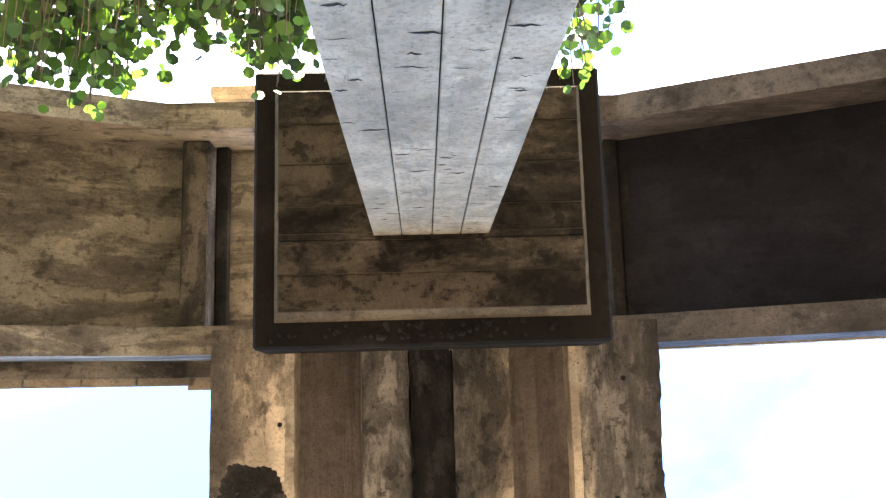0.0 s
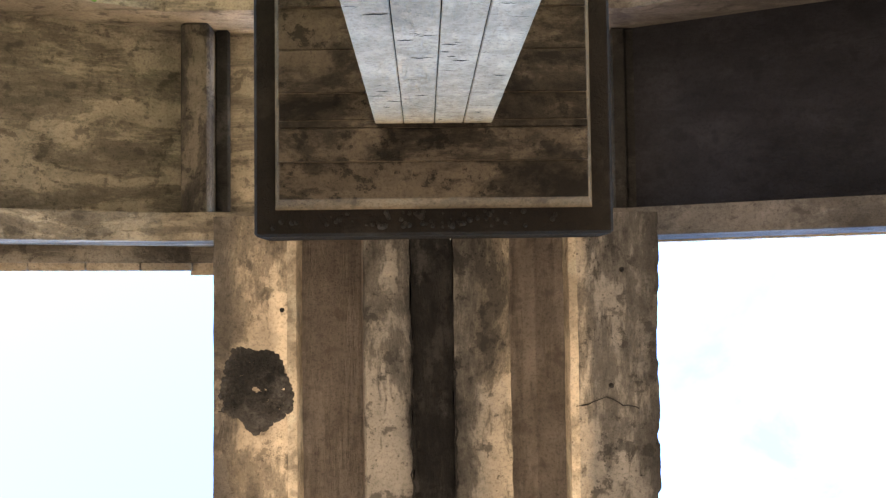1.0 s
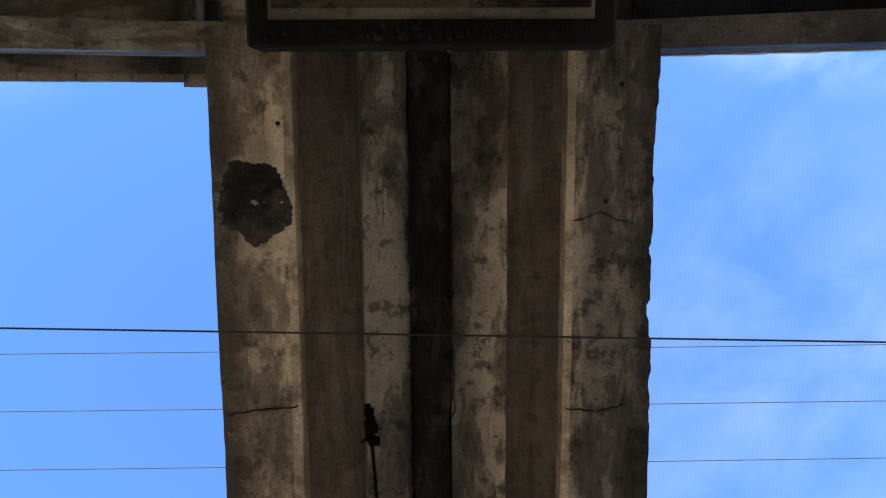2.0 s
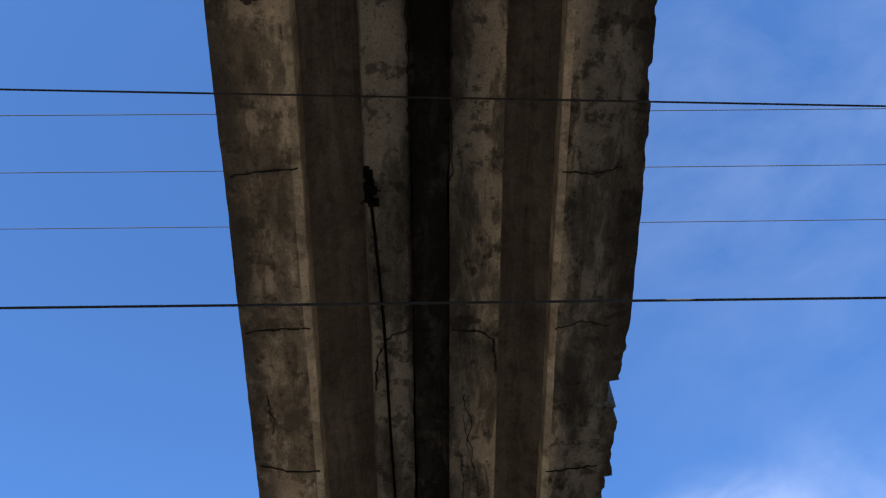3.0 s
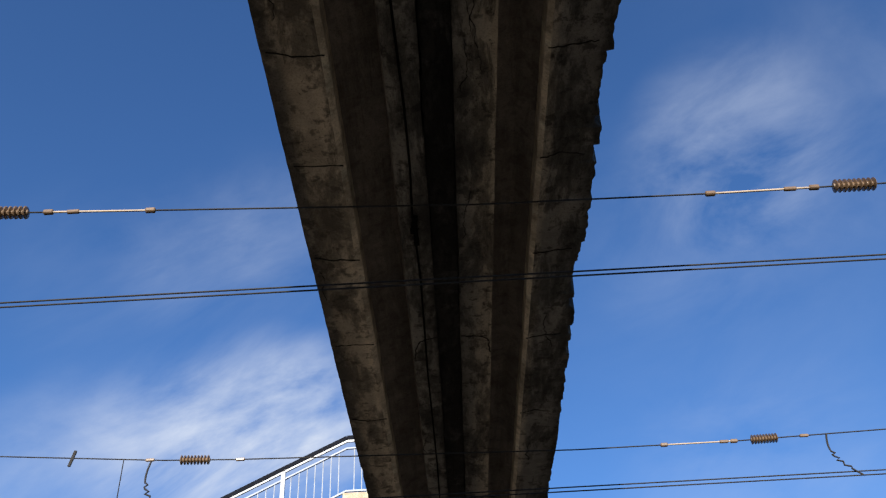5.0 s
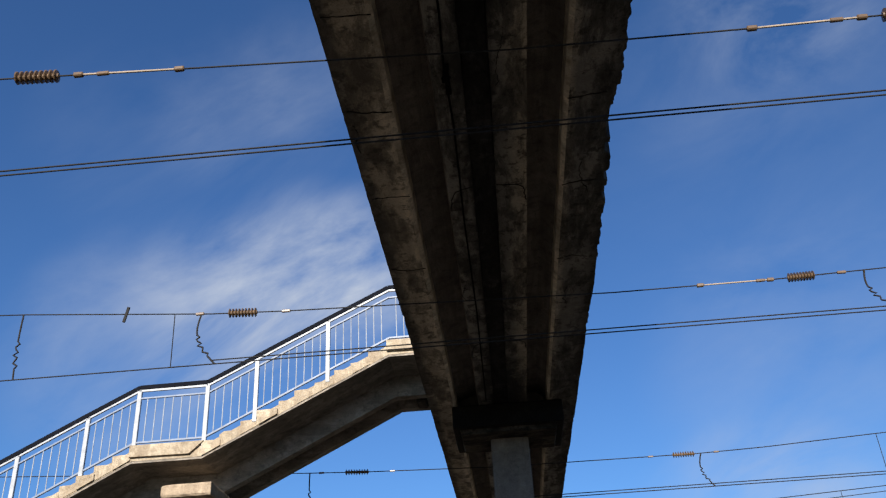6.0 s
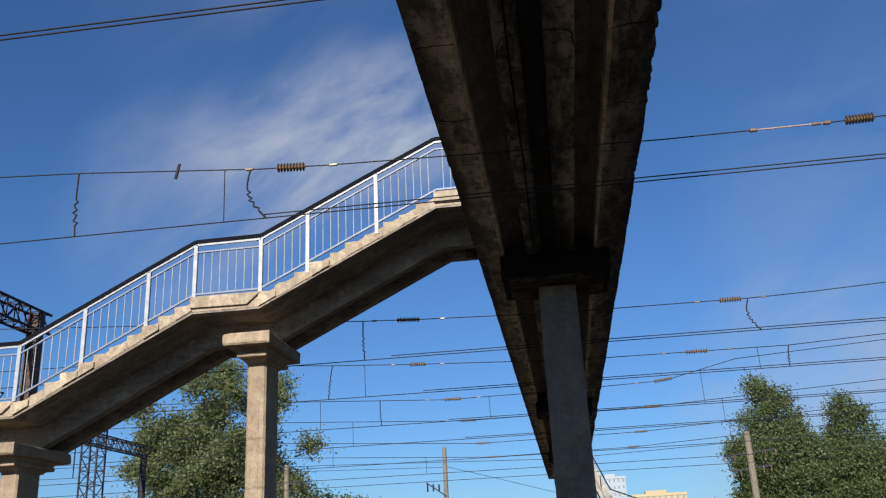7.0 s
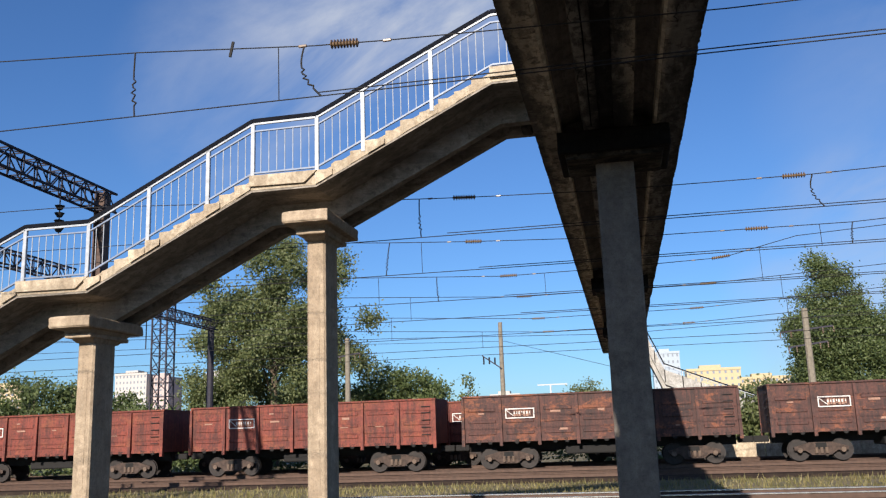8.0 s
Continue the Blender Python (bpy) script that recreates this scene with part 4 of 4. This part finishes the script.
catenary(44.5, 5.6, [(-70, 7.4), (-12, 6.7), (0, 6.3), (12, 6.7), (70, 7.6)], [], (), (), False)


def wire(pts, r, label):
    return tagged(part("wire", tube(pts, r), M_WIRE), label, "wire", "single wires")


wire([(-70, 1.5, 7.4), (-12, 1.2, 6.5), (-2.5, 1.138, 6.3), (2.5, 1.28, 6.3), (12, 1.5, 6.5), (70, 2.0, 7.4)], 0.0055, "dark sagging wire under the bridge beams")
wire([(-70, 2.07, 6.3), (-2.5, 2.035, 5.57), (2.5, 2.05, 5.57), (70, 2.07, 6.3)], 0.0065, "dark taut wire under the bridge beams")
for y in (2.2, 2.74, 3.3):
    wire([(-70, y - 0.1, 9.7), (0, y, 9.5), (70, y + 0.1, 9.7)], 0.004, "thin feeder wire passing above the bridge")
wire([(-20.5, 60, 8.2), (-7.3, 57, 7.5), (2, 54, 4.6)], 0.013, "slack stay wire running down from a pole")


# ---- masts, poles and gantries ----
def lattice(ob, p, q, w, h, n, r=0.03):
    """Four chords with zigzag lacing between two points."""
    p, q = Vector(p), Vector(q)
    d = (q - p).normalized()
    side = d.cross(Vector((0, 0, 1))) if abs(d.z) < 0.9 else Vector((1, 0, 0))
    side.normalize()
    up = side.cross(d).normalized()
    corners = [(side * a * w / 2 + up * b * h / 2) for a, b in ((-1, -1), (1, -1), (1, 1), (-1, 1))]
    for c in corners:
        part("chord", bar(p + c, q + c, r * 2, r * 2), M_STEEL, ob)
    bm = bmesh.new()
    for f in range(4):
        a, b = corners[f], corners[(f + 1) % 4]
        for k in range(n):
            s, e = p + (q - p) * k / n, p + (q - p) * (k + 1) / n
            u, v = (a, b) if k % 2 else (b, a)
            bar(s + u, e + v, r, r, bm)
            bar(s + a, s + b, r, r, bm)
    part("lacing", bm, M_STEEL, ob)


def gantry(x, y0, y1, z, post_ends, label, k=1.0):
    ob = empty("gantry", (x, y1, -0.32))
    lattice(ob, (0, y0 - y1, z - 0.3 * k + 0.32), (0, 0.3, z - 0.3 * k + 0.32), 0.5 * k, 0.6 * k, int((y1 - y0) / (0.55 * k)), 0.03 * k)
    for y in post_ends if k > 1 else ():
        bm = box(-0.2, 0.2, y - y1 - 0.03, y - y1 + 0.03, 0.2, z + 0.3)
        for a in (-0.2, 0.2):
            box(a - 0.03, a + 0.03, y - y1 - 0.24, y - y1 + 0.24, 0.2, z + 0.3, bm=bm)
        part("leg", bm, M_LEG, ob, "rusty plated steel leg")
        part("footing", box(-0.5, 0.5, y - y1 - 0.5, y - y1 + 0.5, -0.3, 0.25, 0.03), M_POLE, ob)
    for y in post_ends if k <= 1 else ():
        lattice(ob, (0, y - y1, 0), (0, y - y1, z + 0.3), 0.45 * k, 0.45 * k, 16, 0.045 * k)
        part("footing", box(-0.4, 0.4, y - y1 - 0.4, y - y1 + 0.4, -0.3, 0.25, 0.03), M_POLE, ob)
    return tagged(ob, label, "gantry", "gantries")


gantry(-20.6, -5.3, 32.2, 12.05, (32.0, -5.0), "dark steel lattice gantry spanning the tracks", 1.33)
gantry(-23.8, 22.0, 34.5, 9.5, (22.0,), "dark steel lattice gantry behind the staircase")
ob = empty("lattice_mast", (-26.6, 48.2, -0.32))
lattice(ob, (0, 0, 0), (0, 0, 13.5), 0.95, 0.95, 17, 0.04)
tagged(ob, "tall dark steel lattice mast behind the wagons", "mast")
gantry(-25.6, 36.0, 52.6, 9.4, (), "short dark lattice gantry arm on a steel post")


def pole(x, y, z, r, arms, label, mat=None):
    ob = empty("concrete_pole", (x, y, -0.32))
    part("shaft", rod((0, 0, 0), (0, 0, z + 0.32), r, None, 10, r * 0.75), mat or M_POLE, ob)
    for zz, length in arms:
        part("cross_arm", bar((-length, 0, zz), (length, 0, zz + 0.25), 0.08, 0.1), M_STEEL, ob)
        for k in (-1, -0.6, 0.6, 1):
            insulator((k * length, -0.05, zz - 0.25 + 0.12 * k), (k * length, -0.05, zz + 0.1 + 0.12 * k), ob, 3)
    return tagged(ob, label, "pole", "line poles")


pole(-25.6, 52.4, 9.0, 0.26, (), "tall dark steel post carrying the gantry arm", M_STEEL)
pole(-7.3, 55, 8.5, 0.17, (), "grey concrete line pole with side bracket")
p2 = empty("lamp_bracket", (-7.3, 54.8, 5.9))
part("arm", bar((-1.2, 0, 0.55), (0, 0, -0.3), 0.07, 0.07), M_STEEL, p2)
for k in (-1.1, -0.75, -0.4):
    part("insulator_string", rod((k, 0, 0.45 + k * -0.1 - 0.1), (k, 0, 0.0), 0.05, None, 8), M_BLACK, p2)
tagged(p2, "dark steel bracket with hanging insulators on the pole", "bracket")
pole(10.9, 55.5, 8.35, 0.24, ((7.3, 1.5), (6.4, 1.1)), "weathered concrete line pole with insulator arms")
pole(-18.9, 60, 8.6, 0.22, ((7.6, 0.9),), "grey concrete line pole beside the big tree")


ob = empty("insulator_string", (-20.6, 29.2, 11.25))
part("rod", rod((0, 0, 0.4), (0, 0, -1.6), 0.025, None, 6), M_STEEL, ob)
for k in range(4):
    part("disc", rod((0, 0, -0.47 - 0.29 * k), (0, 0, -0.63 - 0.29 * k), 0.19, None, 14, 0.09), M_BLACK, ob, "dark insulator disc")
tagged(ob, "string of dark insulator discs hanging from the gantry", "insulator")


# ---- trees ----
def foliage(centres, radius, count, size, rng, squash=0.8):
    c = centres[rng.integers(0, len(centres), count)]
    p = c + rng.normal(0, 1, (count, 3)) * radius * np.array([1, 1, squash])
    a = rng.normal(0, 1, (count, 3))
    a /= np.linalg.norm(a, axis=1)[:, None]
    b = np.cross(a, rng.normal(0, 1, (count, 3)))
    b /= np.linalg.norm(b, axis=1)[:, None]
    s = (size * rng.uniform(0.6, 1.3, count))[:, None]
    vs = np.stack([p - a * s, p + b * s * 0.55, p + a * s, p - b * s * 0.55], 1).reshape(-1, 3)
    return vs.tolist(), np.arange(count * 4).reshape(-1, 4).tolist()


def tree(name, x, y, height, rx, base, label, seed, count, size, shape="round", clumps=90, mat=None, spread=0.9):
    rng = np.random.default_rng(seed)
    ob = empty(name, (x, y, -0.32))
    top = height + 0.32
    part("trunk", rod((0, 0, 0), (0, 0, top * 0.75), 0.022 * top + 0.06, None, 10, 0.05), M_BARK, ob)
    cs = []
    while len(cs) < clumps:
        u = rng.uniform(-1, 1, 3)
        if shape == "poplar":
            w = (1 - abs(u[2]) ** 2.2) * (0.78 + 0.22 * rng.random()) * (0.8 + 0.35 * (u[2] < 0.2))
        else:
            w = math.sqrt(max(0, 1 - u[2] ** 2))
        if math.hypot(u[0], u[1]) > w or rng.random() > 0.25 + math.hypot(u[0], u[1]):
            continue
        k = 1 + 0.22 * noise.noise((u[0] * 2 + seed, u[1] * 2, u[2] * 2))
        cs.append((u[0] * rx * k, u[1] * rx * k, base + (top - base) * (u[2] * k + 1) / 2))
    cs = np.array(cs)
    for c in cs[:: max(1, len(cs) // 12)]:
        part("limb", rod((0, 0, max(0.5, c[2] * 0.6)), tuple(c), 0.05 + 0.004 * top, None, 6, 0.015), M_BARK, ob)
    part("crown", foliage(cs, spread, count, size, rng), mat or M_LEAF_FAR, ob)
    return tagged(ob, label, "tree")


tree("tree", -27.6, 68, 17.8, 7.6, 1.0, "large grey-green leafy tree behind the wagons", 3, 120000, 0.125, clumps=135, spread=0.62)
tree("poplar_tree", 15.5, 69, 15.2, 3.3, 0.3, "tall dense green poplar behind the wagons", 5, 90000, 0.1, "poplar", 330, M_LEAF, 0.42)
tree("poplar_tree", 21.6, 71, 13.4, 2.8, 0.3, "tall dense green poplar behind the wagons", 6, 80000, 0.1, "poplar", 330, M_LEAF, 0.42)
for k, (x, y, h, r) in enumerate(((-45, 62, 7.6, 4.0), (-51, 63, 7.2, 4), (-40.5, 64, 6.0, 3), (-21.0, 75, 8.0, 3.0), (-17.3, 76, 7.4, 2.7), (-33, 58, 4.2, 2.6), (-29.5, 60, 3.8, 2.4), (-24, 72, 6, 3), (13, 78, 5.2, 4.5), (8.6, 60, 3.6, 1.6), (26, 75, 7, 4), (-3.5, 90, 6.2, 2.6), (-37, 60, 3.4, 2.2))):
    tree("bush_tree", x, y, h, r, 0.2, "low bushy green tree beyond the tracks", 20 + k, 15000, 0.14, "round", 70, M_LEAF if k < 7 else M_LEAF_FAR, 0.5)
tree("young_poplar", -15.2, 88, 8.0, 1.0, 0.5, "slim pale green young poplar", 41, 2200, 0.18, "poplar", 40, M_LEAF_FAR, 0.4)
rng = np.random.default_rng(9)
cs = np.stack([rng.uniform(-60, 45, 300), rng.uniform(53.5, 57, 300), rng.uniform(-0.2, 0.9, 300)], 1)
tagged(part("undergrowth", foliage(cs, 0.45, 14000, 0.14, rng), M_LEAF), "tangled green undergrowth along the tracks", "undergrowth", kind="stuff")


# grass tufts between the tracks
def grass(x0, x1, y0, y1, count, seed):
    rng = np.random.default_rng(seed)
    x, y = rng.uniform(x0, x1, count), rng.uniform(y0, y1, count)
    h = rng.uniform(0.05, 0.2, count) * (0.5 + rng.random(count))
    a = rng.uniform(0, math.pi, count)
    w = 0.02
    lx, ly = rng.normal(0, 0.06, count), rng.normal(0, 0.06, count)
    z = np.full(count, -0.33)
    vs = np.stack([np.stack([x - w * np.cos(a), y - w * np.sin(a), z], 1), np.stack([x + w * np.cos(a), y + w * np.sin(a), z], 1), np.stack([x + lx, y + ly, z + h], 1)], 1).reshape(-1, 3)
    return vs.tolist(), np.arange(count * 3).reshape(-1, 3).tolist()


M_GRASS = leaf_material("grass_blades", (0.13, 0.13, 0.035), (0.32, 0.26, 0.11))
tagged(part("grass", grass(-26, 26, 27.2, 36.4, 16000, 1), M_GRASS), "dry yellow-green grass between the tracks", "grass", kind="stuff")
tagged(part("grass", grass(-30, 30, 40.4, 42.6, 9000, 2), M_GRASS), "dry yellow-green grass between the tracks", "grass", kind="stuff")

# low concrete wall behind the wagons
wall = empty("low_wall", (20, 52.8, -0.32))
for k in range(14):
    part("wall_panel", box(-17.5 + 2.5 * k, -15.03 + 2.5 * k, -0.08, 0.08, 0, 1.15 + 0.04 * random.random(), 0.02), M_STEP, wall)
tagged(wall, "low pale concrete panel wall behind the wagons", "wall")


# ---- distant buildings ----
def building(x0, x1, y, top, mat, label, floors, bays, roof=2.0):
    ob = empty("apartment_building", ((x0 + x1) / 2, y, -0.32))
    w = (x1 - x0) / 2
    part("wall", box(-w, w, 0, 14, 0, top), mat, ob)
    part("roof_block", box(-w * 0.5, w * 0.3, 2, 8, top, top + roof, 0.1), mat, ob)
    part("parapet", box(-w - 0.2, w + 0.2, -0.3, 0.3, top - 0.5, top + 0.6), mat, ob)
    bm = box(-0.5, 0.5, -0.5, 0.5, -0.5, 0.5)
    me = bpy.data.meshes.new("window")
    bm.to_mesh(me)
    bm.free()
    me.materials.append(M_GLASS)
    fh, bw = top / floors, 2 * w / bays
    for i in range(bays):
        for j in range(max(0, floors - 9), floors):
            link("window", me, ob, Matrix.LocRotScale((-w + bw * (i + 0.5), 0.05, fh * (j + 0.55)), None, (bw * 0.36, 0.3, fh * 0.42)))
    return tagged(ob, label, "building", "distant buildings")


M_GLASS = plain("window_glass", (0.2, 0.22, 0.25), 0.15)
M_B_WHITE = plain("facade_white", (0.409, 0.384, 0.36), 0.8)
M_B_YELLOW = plain("facade_yellow", (0.422, 0.341, 0.205), 0.8)
M_B_PINK = plain("facade_pink", (0.42, 0.33, 0.31), 0.8)
M_B_BLUE = plain("facade_glass", (0.26, 0.31, 0.36), 0.4)
building(-246, -229, 400, 36, M_B_WHITE, "distant white residential tower block", 13, 9)
building(-271, -258, 400, 30, M_B_YELLOW, "distant yellow residential block", 11, 4)
building(-318, -298, 400, 33, M_B_YELLOW, "distant yellow residential block", 11, 6)
building(-228, -220, 405, 34.5, M_B_PINK, "distant pinkish residential tower block", 13, 3)
building(-214, -202, 420, 24, M_B_WHITE, "distant white residential block", 9, 5)
building(-199, -183, 400, 34, M_B_WHITE, "distant pale residential tower block", 12, 6)
building(14.5, 27, 430, 36, M_B_BLUE, "distant glass and white office tower", 12, 6)
building(27.5, 50, 400, 25.5, M_B_YELLOW, "distant sunlit yellow residential block", 9, 9)
building(50.5, 72, 410, 21.5, M_B_YELLOW, "distant sunlit yellow residential block", 8, 9)
building(72.5, 95, 400, 19, M_B_WHITE, "distant pale residential block", 7, 9)
building(-62, -48, 420, 19, M_B_WHITE, "distant low white residential block", 7, 5)

ob = empty("tower_crane", (-38, 480, -0.32))
part("mast", bar((0, 0, 0), (0, 0, 26), 0.8, 0.8), M_RAIL_PAINT, ob)
part("jib", bar((-7, 0, 26), (9, 0, 26), 0.5, 0.7), M_RAIL_PAINT, ob)
tagged(ob, "pale tower crane far beyond the tracks", "crane")

# ---- the leafy branch over the walker ----
rng = np.random.default_rng(77)
ob = empty("overhanging_tree", (-2.6, -5.2, -0.32))
base = Vector((-2.6, -5.2, -0.32))
part("trunk", rod((0, 0, 0), (0.3, 0.4, 5.4), 0.16, None, 12, 0.08), M_BARK, ob)
tw, lv, lf = bmesh.new(), [], []
REACH = [(-2.6, -1.5), (-1.85, -1.45), (-1.53, -1.30), (-1.24, -1.42), (-0.95, -1.62), (-0.69, -1.40), (-0.46, -1.48)]


def leaf(p, size):
    n = Vector((rng.normal(0, 0.6), rng.normal(0, 0.6), 1)).normalized()
    a = n.orthogonal()
    a.rotate(Matrix.Rotation(rng.uniform(0, 6.28), 3, n))
    b = n.cross(a)
    k = len(lv)
    for u, w in ((-1, 0), (-0.5, 0.75), (0.3, 0.85), (1, 0.3), (1, -0.3), (0.3, -0.85), (-0.5, -0.75)):
        lv.append(tuple(p + a * u * size + b * w * size + n * (0.15 * size * abs(w))))
    lf.append(tuple(range(k, k + 7)))


for k in range(420):
    if k < 380:
        x = rng.uniform(-2.6, -0.42)
        reach = line_at(REACH, x) - abs(rng.normal(0, 0.22))
        y0 = -2.7
    else:
        x, y0 = rng.uniform(0.62, 1.0), -2.4
        reach = -1.36 - abs(rng.normal(0, 0.3)) - (0.25 if x > 0.82 else 0)
    z = rng.uniform(5.1, 5.75)
    p, q = Vector((x + rng.normal(0, 0.08), y0, z + 0.2)), Vector((x, reach, z))
    rod(p - base, q - base, 0.005, tw, 4, 0.002)
    n = int((q - p).length / 0.075)
    for j in range(n):
        c = p.lerp(q, (j + rng.random()) / n) + Vector(rng.normal(0, 0.045, 3))
        if not (-0.3 < c.x < 0.45):
            leaf(c - base, rng.uniform(0.017, 0.029))
rod(Vector((-2.3, -4.8, 5.0)) - base, Vector((-1.4, -2.7, 5.6)) - base, 0.06, tw, 8, 0.03)
rod(Vector((-2.7, -2.7, 5.6)) - base, Vector((1.0, -2.55, 5.75)) - base, 0.03, tw, 8, 0.012)
part("branchwork", tw, M_BARK, ob)
part("foliage", (lv, lf), M_LEAF_NEAR, ob)
tagged(ob, "backlit bright green leafy branches hanging beside the pier", "tree")
